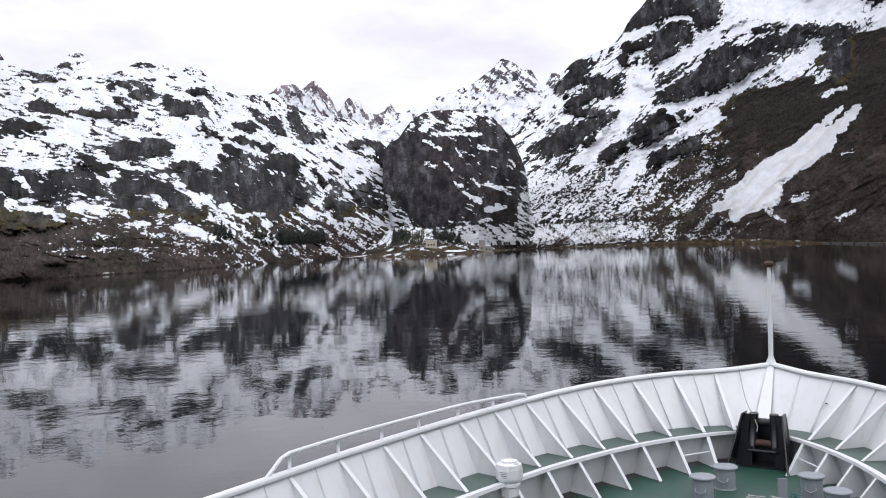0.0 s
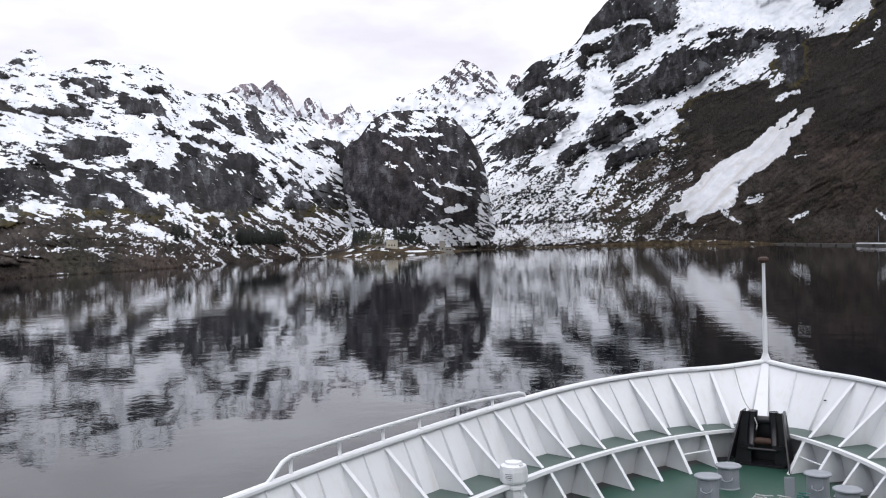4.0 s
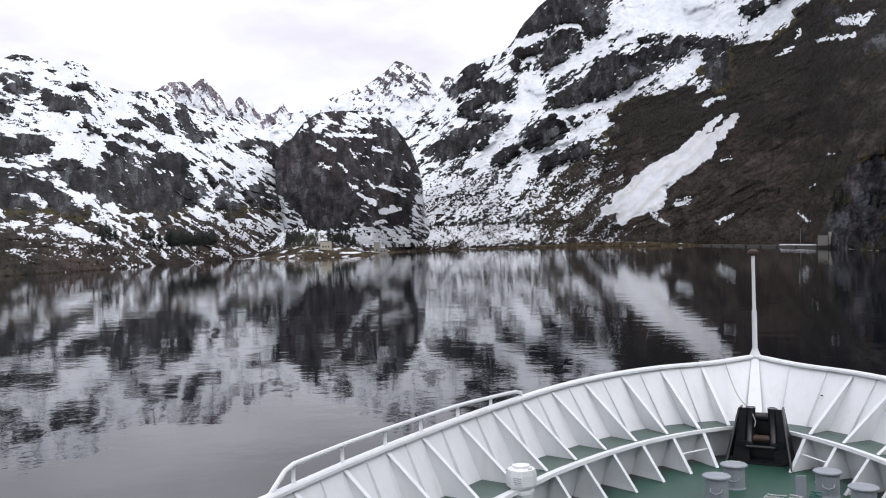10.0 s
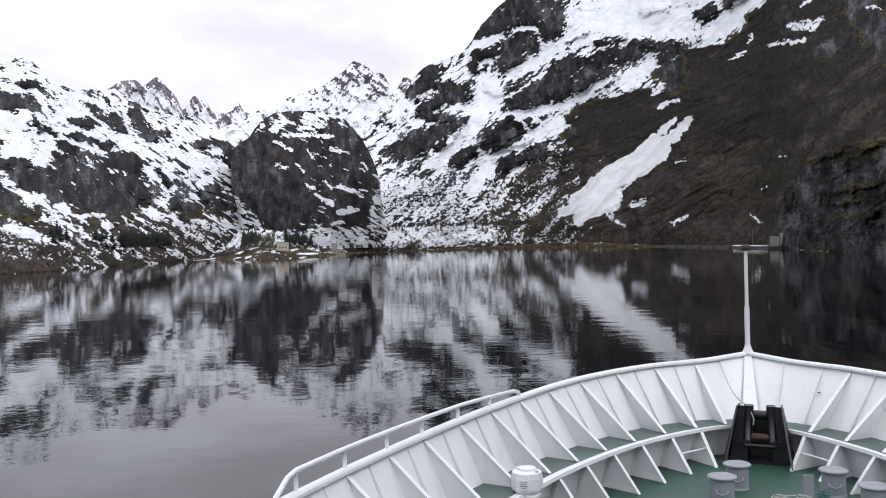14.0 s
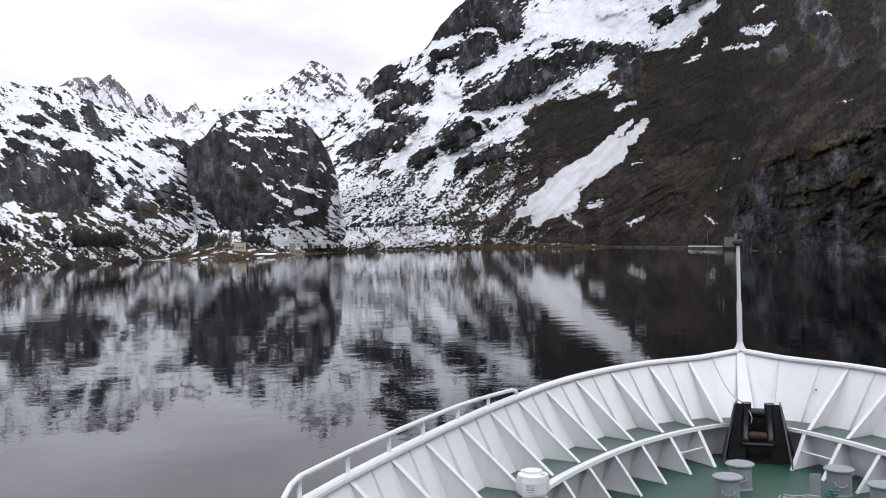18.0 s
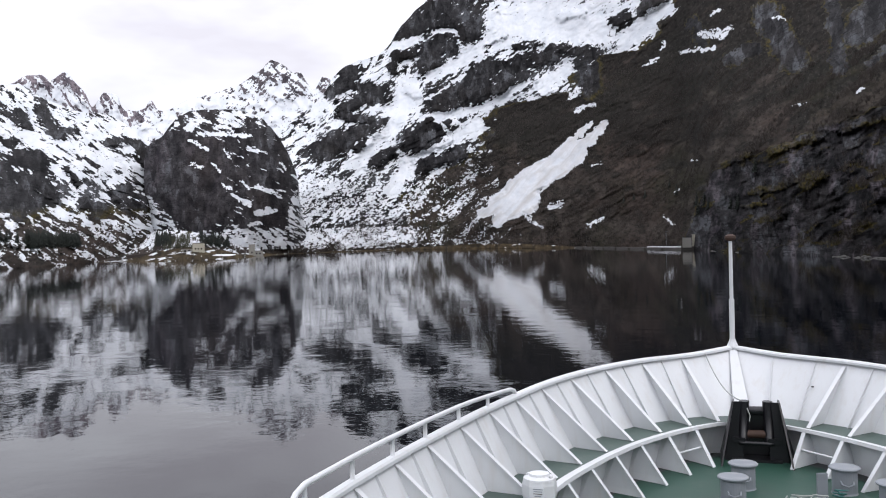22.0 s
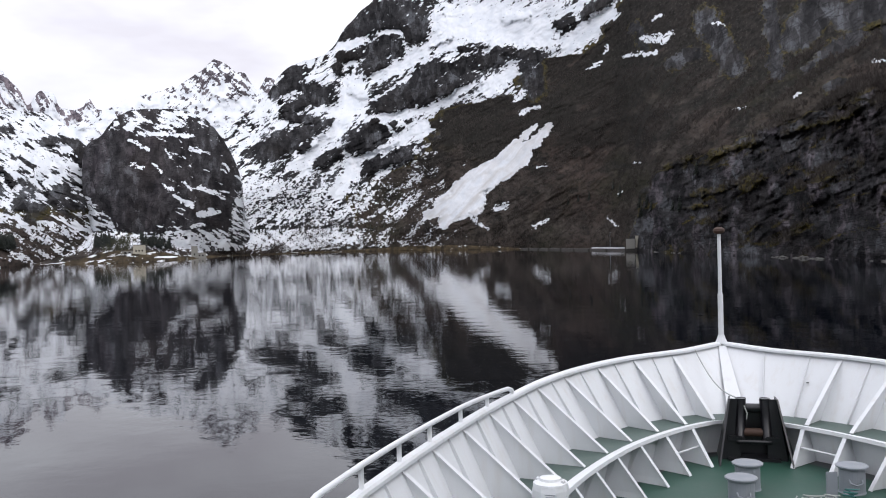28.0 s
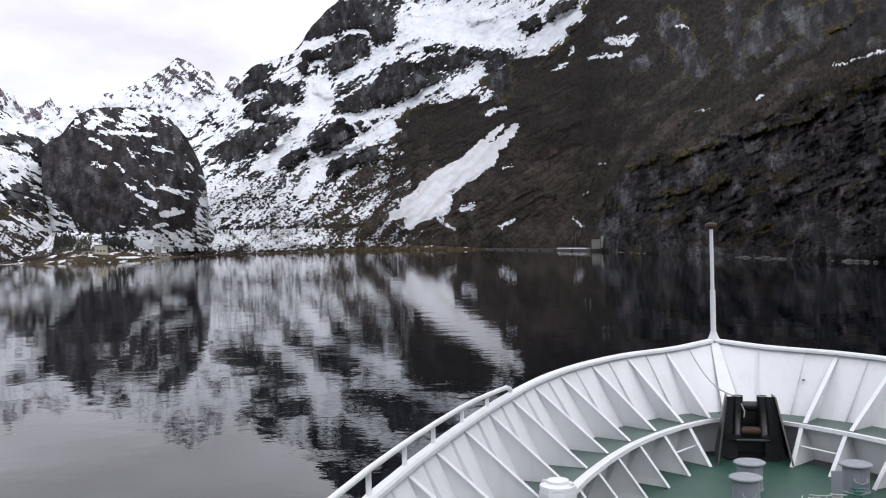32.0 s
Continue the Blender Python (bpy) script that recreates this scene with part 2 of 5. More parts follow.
def add_tube(bm, points, r, sides=8, r_end=None):
    """A round bar along points, closed at both ends."""
    pts = [Vector(p) for p in points]
    rings = []
    for i, p in enumerate(pts):
        d = (pts[min(i + 1, len(pts) - 1)] - pts[max(i - 1, 0)]).normalized()
        up = Vector((0, 0, 1)) if abs(d.z) < 0.9 else Vector((1, 0, 0))
        a = d.cross(up).normalized()
        b = d.cross(a)
        rr = r if r_end is None else r + (r_end - r) * i / (len(pts) - 1)
        rings.append([bm.verts.new(p + rr * (math.cos(k * math.tau / sides) * a + math.sin(k * math.tau / sides) * b)) for k in range(sides)])
    for u, v in zip(rings, rings[1:]):
        for k in range(sides):
            bm.faces.new((u[k], u[(k + 1) % sides], v[(k + 1) % sides], v[k]))
    bm.faces.new(rings[0]), bm.faces.new(rings[-1][::-1])
    return bm


def add_turned(bm, profile, at=(0, 0, 0), sides=32):
    """A turned body from (radius, height) pairs."""
    rings = [[bm.verts.new((at[0] + r * math.cos(k * math.tau / sides), at[1] + r * math.sin(k * math.tau / sides), at[2] + z)) for k in range(sides)] for r, z in profile]
    for u, v in zip(rings, rings[1:]):
        for k in range(sides):
            bm.faces.new((u[k], u[(k + 1) % sides], v[(k + 1) % sides], v[k]))
    bm.faces.new(rings[0][::-1]), bm.faces.new(rings[-1])
    return bm


def add_plate(bm, outline, thick):
    """A flat plate: a plane outline thickened on both sides."""
    pts = [Vector(p) for p in outline]
    n = (pts[1] - pts[0]).cross(pts[2] - pts[0]).normalized() * thick / 2
    f, b = [bm.verts.new(p + n) for p in pts], [bm.verts.new(p - n) for p in pts]
    bm.faces.new(f), bm.faces.new(b[::-1])
    for i in range(len(pts)):
        j = (i + 1) % len(pts)
        bm.faces.new((f[j], f[i], b[i], b[j]))
    return bm


def add_sheet(bm, rows):
    """A grid of quads over rows of points."""
    vs = [[bm.verts.new(p) for p in row] for row in rows]
    for a, b in zip(vs, vs[1:]):
        for k in range(len(a) - 1):
            bm.faces.new((a[k], a[k + 1], b[k + 1], b[k]))
    return bm


def spline(table, x):
    """Smooth curve through (x, y) pairs, without overshoot."""
    p = np.array(table, float)
    h, d = np.diff(p[:, 0]), np.diff(p[:, 1]) / np.diff(p[:, 0])
    m = np.zeros(len(p))
    m[0], m[-1] = d[0], d[-1]
    for i in range(1, len(p) - 1):
        m[i] = 0.0 if d[i - 1] * d[i] <= 0 else 2 * d[i - 1] * d[i] / (d[i - 1] + d[i])
    x = np.clip(np.asarray(x, float), p[0, 0], p[-1, 0])
    i = np.clip(np.searchsorted(p[:, 0], x, side="right") - 1, 0, len(h) - 1)
    t = (x - p[i, 0]) / h[i]
    return ((2 * t**3 - 3 * t**2 + 1) * p[i, 1] + (t**3 - 2 * t**2 + t) * h[i] * m[i] + (3 * t**2 - 2 * t**3) * p[i + 1, 1] + (t**3 - t**2) * h[i] * m[i + 1])


# ---- land: noise, and a hillside between a foot line and a ridge line ----
def lattice(ix, iy, seed):
    n = (ix.astype(np.int64) * 374761393 + iy.astype(np.int64) * 668265263 + seed * 1442695041) & 0xFFFFFFFF
    n = ((n ^ (n >> 13)) * 1274126177) & 0xFFFFFFFF
    return ((n ^ (n >> 16)) & 0xFFFF) / 65535.0 * math.tau


def perlin(x, y, seed):
    ix, iy = np.floor(x), np.floor(y)
    fx, fy = x - ix, y - iy
    u, v = fx * fx * fx * (fx * (fx * 6 - 15) + 10), fy * fy * fy * (fy * (fy * 6 - 15) + 10)

    def g(ox, oy):
        a = lattice(ix + ox, iy + oy, seed)
        return np.cos(a) * (fx - ox) + np.sin(a) * (fy - oy)
    return 1.4 * ((g(0, 0) * (1 - u) + g(1, 0) * u) * (1 - v) + (g(0, 1) * (1 - u) + g(1, 1) * u) * v)


def fbm(x, y, seed, octaves=5, gain=0.55, ridged=False):
    total, amp, norm = 0.0, 1.0, 0.0
    for k in range(octaves):
        n = perlin(x * 2**k + 17.3 * k, y * 2**k - 9.1 * k, seed + k)
        total = total + amp * ((1 - 2 * np.abs(n)) if ridged else n)
        norm, amp = norm + amp, amp * gain
    return total / norm


WOBBLE = {}


def wobble(a, e):
    """Ragged shifts of bearing and elevation for a grid, worked out once."""
    key = (a.shape, float(a[0, 0]), float(a[0, -1]), float(e[-1, 0]), float(e[0, 0]))
    if key not in WOBBLE:
        WOBBLE[key] = [0.40 * fbm(a * 1.2, e * 1.6, k, 5, 0.7) + 0.24 * fbm(a * 4.5 + 2 * e, e * 7, k + 2, 4, 0.65) for k in (71, 91)]
    return WOBBLE[key]


def blobs(a, e, capsules, soft=0.75, sway=1.0):
    """Where soft-edged, ragged strokes in bearing and elevation lie, 0 to 1: (from, to, radius)."""
    total = np.zeros_like(a)
    shift = wobble(a, e)
    wob_a, wob_e = a + sway * shift[0], e + 0.8 * sway * shift[1]
    for a1, e1, a2, e2, r in capsules:
        da, de, far_ = a2 - a1, e2 - e1, 2 * r + 0.6
        near = (a > min(a1, a2) - far_) & (a < max(a1, a2) + far_) & (e > min(e1, e2) - far_) & (e < max(e1, e2) + far_)
        x, y = wob_a[near] - a1, wob_e[near] - e1
        q = np.clip((x * da + y * de) / (da * da + de * de + 1e-9), 0, 1)
        f = np.clip((r * (1.12 + soft) - np.hypot(x - q * da, y - q * de)) / (2 * r * soft), 0, 1)
        total[near] = np.maximum(total[near], f * f * (3 - 2 * f))
    return total


def lay(under, mask, over):
    return under + (over - under) * mask


GRID = {}


def co_rows(d, A, z):
    return np.stack([d * np.sin(np.radians(A)), d * np.cos(np.radians(A)), z], -1)


def hillside(name, label, bearings, rows, foot, ridge, ridge_far, bend, relief, shares, crest=0.25, back=600, seed=1, ease=2.5, wall=None, pale=0.0, material=None):
    """foot: bearing -> distance of its foot (at the water, or the height foot_z); ridge, ridge_far: bearing -> elevation seen from
    the fjord, and distance. bend: how the slope curves; ease: degrees over which the ridge is evened out for the slope below it;
    wall: elevation up to which the ground stands as a sea cliff; relief(a, e, s): metres by which ground stands out; shares(a, e, s): snow, heath, dirt."""
    a = np.asarray(bearings, float)
    df, dr = spline(foot[0], a), spline(ridge_far, a)
    ef = np.degrees(np.arctan2(foot[1] - EYE, df))
    er = spline(ridge, a) + crest * (fbm(a * 1.3, a * 0 + 3.3, seed, 6, 0.62))
    s = np.linspace(0, 1, rows)[:, None]
    e = ef[None] + (er - ef)[None] * s
    A = np.broadcast_to(a[None], e.shape)
    snow, veg, dirt = shares(A, e, np.broadcast_to(s, e.shape))
    even = er.copy()
    if ease:
        near = np.exp(-(((a[:, None] - a[None]) / ease) ** 2))
        even = (near * er[None]).sum(1) / near.sum(1)
    rise = np.clip((e - ef[None]) / (even - ef)[None], 0, 1.3)
    d = df[None] + (dr - df)[None] * rise**bend
    if wall:
        top = np.maximum(spline(wall, a) + 0.5 * fbm(a * 0.8, a * 0 + 5.5, seed + 3, 4), ef + 0.02)
        step = np.clip((e - top[None]) / (even - top)[None], 0, 1.3) ** bend + 0.05 * np.clip((e - ef[None]) / (top - ef)[None], 0, 1)
        d = np.where(e < -9, d, df[None] + (dr - df)[None] * step * 0.96)
    d = d - relief(A, e, np.broadcast_to(s, e.shape)) * np.clip(s * 12, 0, 1) * np.clip((1 - s) * 6 + 0.35, 0, 1)
    d = np.maximum(d, df[None] - 3) + np.linspace(0, 2, rows)[:, None]
    z = EYE + d * np.tan(np.radians(e))
    z[0] -= 3.0
    # the far side falls away behind the crest
    for k, (out, fall) in enumerate(((0.15, 0.03), (0.5, 0.25), (1.0, 0.8))):
        d = np.vstack([d, d[rows - 1] + back * out])
        z = np.vstack([z, z[rows - 1] * (1 - fall)])
        snow, veg, dirt = (np.vstack([q, q[rows - 1]]) for q in (snow, veg, dirt))
    A = np.broadcast_to(a[None], d.shape)
    GRID[name] = (a, co_rows(d, A, z), veg, snow)
    co = np.stack([d * np.sin(np.radians(A)), d * np.cos(np.radians(A)), z], -1).reshape(-1, 3)
    nr, nc = d.shape
    i = (np.arange(nr - 1)[:, None] * nc + np.arange(nc - 1)[None]).reshape(-1)
    faces = np.stack([i, i + 1, i + 1 + nc, i + nc], 1)
    me = bpy.data.meshes.new(name)
    me.vertices.add(len(co))
    me.vertices.foreach_set("co", co.astype(np.float32).ravel())
    me.loops.add(faces.size)
    me.loops.foreach_set("vertex_index", faces.astype(np.int32).ravel())
    me.polygons.add(len(faces))
    me.polygons.foreach_set("loop_start", (np.arange(len(faces)) * 4).astype(np.int32))
    me.polygons.foreach_set("use_smooth", np.ones(len(faces), bool))
    me.update(calc_edges=True)
    # where a point lies along the slope and up it, in metres, for the grain of the ground
    reach = np.clip(0.5 * (df + dr), 550, 1800)
    u = np.concatenate([[0], np.cumsum(0.5 * (reach[1:] + reach[:-1]) * np.radians(np.diff(a)))])
    up = np.radians(np.vstack([e, e[-1:] + 1, e[-1:] + 2, e[-1:] + 3]))
    slope = np.stack([np.broadcast_to(u[None], up.shape), np.full(up.shape, 900.0 * seed), up * reach[None]], -1)
    me.attributes.new("along_slope", "FLOAT_VECTOR", "POINT").data.foreach_set("vector", slope.astype(np.float32).ravel())
    for key, v in (("snow", snow), ("veg", veg), ("dirt", dirt), ("pale", 0 * veg + (np.vstack([q := pale(np.broadcast_to(a[None], e.shape), e), q[-1:], q[-1:], q[-1:]]) if callable(pale) else pale))):
        me.attributes.new(key, "FLOAT", "POINT").data.foreach_set("value", v.astype(np.float32).ravel())
    me.materials.append(material or LAND)
    return tagged(new(name, me), label, "mountain", kind="structure")


def ramp01(x, a, b):
    t = np.clip((x - a) / (b - a), 0, 1)
    return t * t * (3 - 2 * t)


# distance of the shore by bearing
SHORE = [(-100, 420), (-60, 400), (-38, 450), (-26.5, 590), (-20, 830), (-15, 1120), (-11, 1230), (-8, 1420), (-3, 1750), (1, 1900),
         (5, 1850), (8, 1620), (12, 1400), (15, 1180), (18.7, 920), (22, 670), (27, 490), (32, 400), (36, 350), (60, 300), (100, 360)]
WEST_FOOT = [p for p in SHORE if p[0] < -19] + [(-18.5, 930), (-17, 1170), (-16, 1280), (-15, 1420), (-13.4, 1650)]
# rock faces, snow patches and ledges, as strokes: bearing and elevation of both ends, radius
SUMMIT_ROCK = [
    (2.03, 13.6, 4.16, 14.89, 0.74), (4.33, 14.36, 6.87, 14.16, 0.96), (5.4, 13.45, 6.3, 13.23, 0.52),
    (3.36, 12.15, 4.48, 13.04, 0.81), (2.85, 11.21, 3.17, 11.98, 0.37), (6.86, 13.82, 7.67, 14.59, 0.26),
    (7.01, 12.67, 8.29, 13.29, 0.15), (1.83, 10.08, 2.74, 9.69, 0.3), (1.15, 12.23, 2.44, 12.36, 0.33),
    (0.87, 11.53, 0.87, 11.28, 0.22), (8.99, 12.55, 10.42, 12.7, 0.26), (11.86, 14.23, 13.26, 14.38, 0.22)]
BAND_ROCK = [
    (3.76, 9.4, 6.78, 10.33, 0.89), (6.79, 10.83, 9.16, 10.84, 0.78), (7.12, 9.75, 8.43, 10.25, 0.37),
    (9.5, 11.48, 11.28, 11.89, 0.41), (11.11, 12.24, 12.52, 12.31, 0.3), (-2.97, 9.84, -1.83, 11.07, 0.48),
    (-1.49, 10.06, 0.24, 9.77, 0.55), (-2.37, 8.86, -1.4, 9.34, 0.3), (-3.8, 6.13, -2.68, 6.84, 0.63),
    (-2.67, 7.02, -0.07, 7.5, 0.44), (-1.58, 6.45, -0.64, 6.9, 0.26), (-2.38, 8.39, -0.61, 8.1, 0.26),
    (1.94, 6.79, 3.72, 7.53, 0.67), (2.29, 6.2, 4.32, 6.64, 0.26), (2.45, 5.24, 5.14, 5.88, 0.44), (-0.87, 5.26, 0.63, 6.03, 0.3),
    (13.37, 11.8, 13.57, 9.93, 0.78), (15.3, 13.6, 16.05, 14.02, 0.33), (16.99, 14.26, 18.33, 14.93, 0.3)]
MOUNTAIN_SNOW = [
    (7.95, 14, 13.59, 13.82, 1.11), (13.91, 12.88, 11.14, 13.27, 0.52), (3.32, 10.84, 6.28, 12.26, 0.3),
    (6.28, 12.47, 8.48, 13.86, 0.33), (2.65, 13.33, 1.35, 12.68, 0.26), (2.01, 9.71, 1.24, 8.48, 0.74),
    (0.93, 7.69, -0.65, 6.54, 0.41), (-0.85, 6.07, -1.43, 4.91, 0.33), (1.98, 5.55, 4.5, 6.67, 0.22),
    (4.51, 6.74, 6.42, 7.71, 0.3), (1.83, 5.37, 0.68, 3.57, 0.41), (3.63, 8.25, 6.74, 8.74, 0.22),
    (6.74, 8.77, 9.65, 10.32, 0.18), (3.1, 9.42, 5.41, 10.82, 0.11), (10.53, 9.99, 12.31, 11.05, 0.33),
    (15.67, 12.36, 18.48, 14.26, 0.41), (3.73, 8.14, 4.44, 7.14, 0.09), (3.94, 13.69, 5.04, 13.5, 0.15)]
SMALL_SNOW = [
    (5.1, 13.29, 5.45, 12.65, 0.09), (12.38, 9.31, 12.87, 9.56, 0.26), (12.6, 8.32, 13.82, 8.73, 0.15),
    (20.54, 12.47, 21.8, 12.43, 0.3), (21.8, 12.33, 22.27, 12.69, 0.22), (19.23, 11.49, 20.52, 11.75, 0.11),
    (20.52, 11.59, 21.31, 11.67, 0.15), (17.08, 10.92, 17.92, 11.35, 0.11), (18.1, 11.93, 18.27, 12.15, 0.15),
    (13.56, 4.81, 14.25, 4.92, 0.07), (10.88, 2.27, 11.59, 2.39, 0.22), (13.3, 1.01, 14.17, 1.41, 0.15),
    (17.87, 1.4, 18.61, 0.85, 0.11), (18.72, 2.86, 18.92, 2.99, 0.11), (9.27, 1.67, 10.32, 0.92, 0.11),
    (-2.79, 9.73, -1.49, 9.92, 0.11), (-5.89, 3.54, -4.41, 3.87, 0.59), (-6.1, 2.62, -4.83, 1.68, 0.22),
    (19.74, 4.94, 20.06, 4.85, 0.07)]
FAR_SNOW = [
    (29.26, 8.31, 29.52, 8.49, 0.15), (25.73, 7.73, 26.41, 7.89, 0.07), (33.44, 9.94, 34.06, 9.88, 0.11),
    (34.37, 10.04, 36.18, 10.39, 0.11), (24.65, 13.03, 25.34, 13.04, 0.11), (21.16, 13.64, 21.88, 13.93, 0.11)]
HILL_ROCK = [
    (-26.79, 4.43, -25.37, 4.11, 0.63), (-24.34, 4.22, -21.48, 3.53, 1.22), (-23.27, 2.61, -21.5, 2.6, 0.67),
    (-21.92, 5.49, -20.68, 5.37, 0.55), (-20.8, 4.4, -19.94, 3.28, 0.41), (-28.01, 3.3, -27.52, 2.84, 0.44),
    (-28.11, 5.4, -26.68, 5.33, 0.26), (-25.14, 5.99, -24.34, 5.43, 0.22), (-22.96, 8.73, -21.93, 7.68, 0.17),
    (-21.59, 8.23, -21.41, 7.55, 0.26), (-20.67, 8.53, -19.84, 7.1, 0.33), (-19.84, 7.1, -18.84, 7.19, 0.26),
    (-24.27, 7.08, -22.79, 6.71, 0.18), (-24.34, 8.01, -23.02, 7.72, 0.17), (-28.03, 8.85, -26.29, 8.8, 0.33),
    (-26.81, 9.94, -26.08, 9.98, 0.18), (-24.5, 6.47, -24.07, 6.21, 0.3)]
HILL_LEDGE = [
    (-15.09, 6.59, -14.76, 5.74, 0.37), (-16.12, 6.87, -15.09, 6.59, 0.22), (-18.27, 2.92, -17.4, 2.55, 0.44),
    (-16.21, 3.5, -15.18, 2.88, 0.48), (-22.54, 6.51, -21.89, 6.52, 0.22), (-16.88, 6.68, -16.26, 6.79, 0.22),
    (-26.25, 8.18, -25.9, 7.3, 0.11), (-25.65, 7.54, -25.05, 7.06, 0.11), (-19.29, 5.1, -18.65, 4.05, 0.15),
    (-16.83, 8.89, -16.49, 8.54, 0.22), (-17.15, 9.71, -16.47, 9.31, 0.15)]
WEST_ROCK = [
    (-31.24, 6.24, -28.66, 6.48, 0.55), (-33.18, 8.57, -30.44, 8.38, 0.26), (-35.6, 8.81, -34.81, 8.31, 0.41),
    (-37.5, 7.63, -36.05, 7.68, 0.3), (-37.87, 4.35, -35.48, 3.93, 0.63), (-34.54, 4.51, -32.39, 4.28, 0.55),
    (-30.98, 3.93, -28.72, 3.93, 0.96), (-28.41, 3.22, -26.56, 2.31, 0.41), (-33.09, 5.74, -31.99, 5.07, 0.41),
    (-26.16, 4.26, -24.43, 4.07, 0.55), (-30.23, 9.95, -29.31, 9.8, 0.37), (-31.39, 9.4, -30.65, 8.92, 0.15),
    (-31.69, 10.23, -30.71, 10.27, 0.18), (-35.92, 10.56, -34.76, 10.36, 0.11), (-28.25, 9.32, -27.58, 8.99, 0.3),
    (-37.34, 1.94, -34.6, 2.14, 0.44)]
WEST_SNOW = [
    (-37.31, 3.03, -35.81, 2.76, 0.22), (-35.36, 2.69, -34.59, 2.35, 0.3), (-31.51, 4.86, -32, 4.45, 0.3),
    (-30.68, 5.42, -28.35, 5.57, 0.18), (-28.7, 4.8, -26.36, 3.2, 0.22), (-26.36, 3.38, -24.65, 2.57, 0.3),
    (-25.7, 2.12, -22.54, 2.32, 0.15), (-33.64, 2.92, -32.37, 2.56, 0.44), (-29.07, 3.4, -28.68, 3.05, 0.22),
    (-31.26, 1.68, -29.71, 1.8, 0.15), (-36.97, 4.92, -36.09, 3.76, 0.15), (-34.76, 7.95, -32.25, 7.52, 0.44),
    (-27.77, 1.62, -25.73, 0.87, 0.3)]
DOME_SNOW = [
    (-12.24, 7.66, -11.59, 8.09, 0.22), (-11.54, 7.2, -9.52, 7.3, 0.13), (-10.45, 7.73, -8.71, 7.87, 0.11),
    (-9.45, 7.15, -8.51, 7.18, 0.11), (-10.14, 8.55, -7.89, 8.43, 0.11), (-12.12, 6.88, -11.06, 6.3, 0.09),
    (-12.01, 5.44, -11.45, 5.15, 0.07), (-10.72, 5.36, -10.23, 4.85, 0.09), (-8.53, 6.35, -7.8, 6.2, 0.11),
    (-10.02, 6.22, -9.7, 5.78, 0.07), (-8, 3.94, -6.56, 3.33, 0.13), (-10.25, 4.16, -9.68, 3.89, 0.09),
    (-9.47, 3.38, -8.61, 2.85, 0.17), (-8.05, 2.26, -6.95, 2.42, 0.17), (-6.58, 5.34, -6.22, 5.08, 0.09),
    (-8.94, 4.25, -8.59, 3.8, 0.09), (-13.2, 7.52, -12.84, 7.87, 0.09), (-8.5, 1.46, -7.95, 1.56, 0.09)]
MOSS_LEDGE = [
    (21.72, 4.47, 23.07, 5.05, 0.18), (24.29, 5.07, 27.14, 5.79, 0.17), (23.02, 2.62, 26.14, 3.35, 0.18),
    (26.34, 3.13, 26.82, 3.46, 0.41), (28.22, 6.04, 31.49, 6.88, 0.15), (31.49, 6.71, 32.77, 7.42, 0.15),
    (34.64, 8.45, 36.67, 8.64, 0.26), (35.56, 9.07, 36.69, 9.34, 0.26), (22.72, 1.91, 23.98, 2.01, 0.11),
    (19.84, 2.91, 20.63, 3.14, 0.18), (33.17, 11.86, 34.72, 12.32, 0.18), (23.68, 0.99, 24.72, 1.13, 0.18)]
CRAG = [
    (24.31, 13.4, 25.83, 10.55, 0.81), (28.06, 14.05, 28.3, 9.68, 0.41), (29.5, 11.92, 30.83, 13.26, 1.03),
    (31.58, 10.89, 32.85, 11.41, 0.52), (29.94, 9.87, 31.58, 11.05, 0.3), (32.25, 12.61, 34.12, 13.03, 0.89),
    (34.7, 11.68, 36.51, 12.41, 0.81), (20.09, 13.37, 20.59, 11.96, 0.37), (22.15, 10.82, 23.57, 11.41, 0.44),
    (31.05, 8.6, 31.69, 8.88, 0.33), (34.38, 10.75, 35.89, 10.9, 0.33)]
SLIDE = [
    (7.85, 2.37, 9.3, 2.76, 0.79), (8.77, 3.32, 10.58, 4.52, 0.73), (10.58, 4.59, 12.72, 5.85, 0.54), (12.37, 5.79, 13.6, 6.51, 0.32), (13.24, 6.17, 14.48, 7.44, 0.22), (10.77, 4.94, 12.38, 6.43, 0.26), (12.02, 6.16, 13.62, 7.49, 0.15), (7.47, 1.43, 7.88, 1.9, 0.35), (6.51, 1.97, 7.31, 2.1, 0.26), (9.46, 2.32, 9.9, 2.52, 0.28), (11.46, 4.41, 12.7, 5.28, 0.35)]
HEATH_EDGE = [(0.1, 1.5), (1.8, 1.3), (3.0, 1.7), (4.4, 3.2), (5.3, 5.6), (6.6, 6.6), (8.4, 7.0), (9.7, 12.3), (11.6, 13.2), (11.9, 16.6), (14.5, 18.7), (20, 22)]
CLIFF_TOP = [(-18, -3), (18.2, -1.2), (18.9, -0.3), (19.6, 1.2), (20.4, 3.0), (21.3, 4.5), (23.6, 5.1), (26.4, 6.2), (29, 7.0), (31.5, 7.8), (34.6, 9.0), (37, 9.8), (60, 14), (100, 16)]


def streaks(a, e, tilt, seed, long=0.55, across=2.2, octaves=6):
    """Ledges: noise drawn out along a tilted direction, with an even spread of about 1."""
    c, s = math.cos(radians(tilt)), math.sin(radians(tilt))
    u, v = a * c + e * s, -a * s + e * c
    w = fbm(u * 0.35, v * 0.6, seed + 40, 4, 0.6)
    n = fbm(u * long + 0.9 * w, v * across + 1.6 * w, seed, octaves, 0.62)
    return n / 0.21


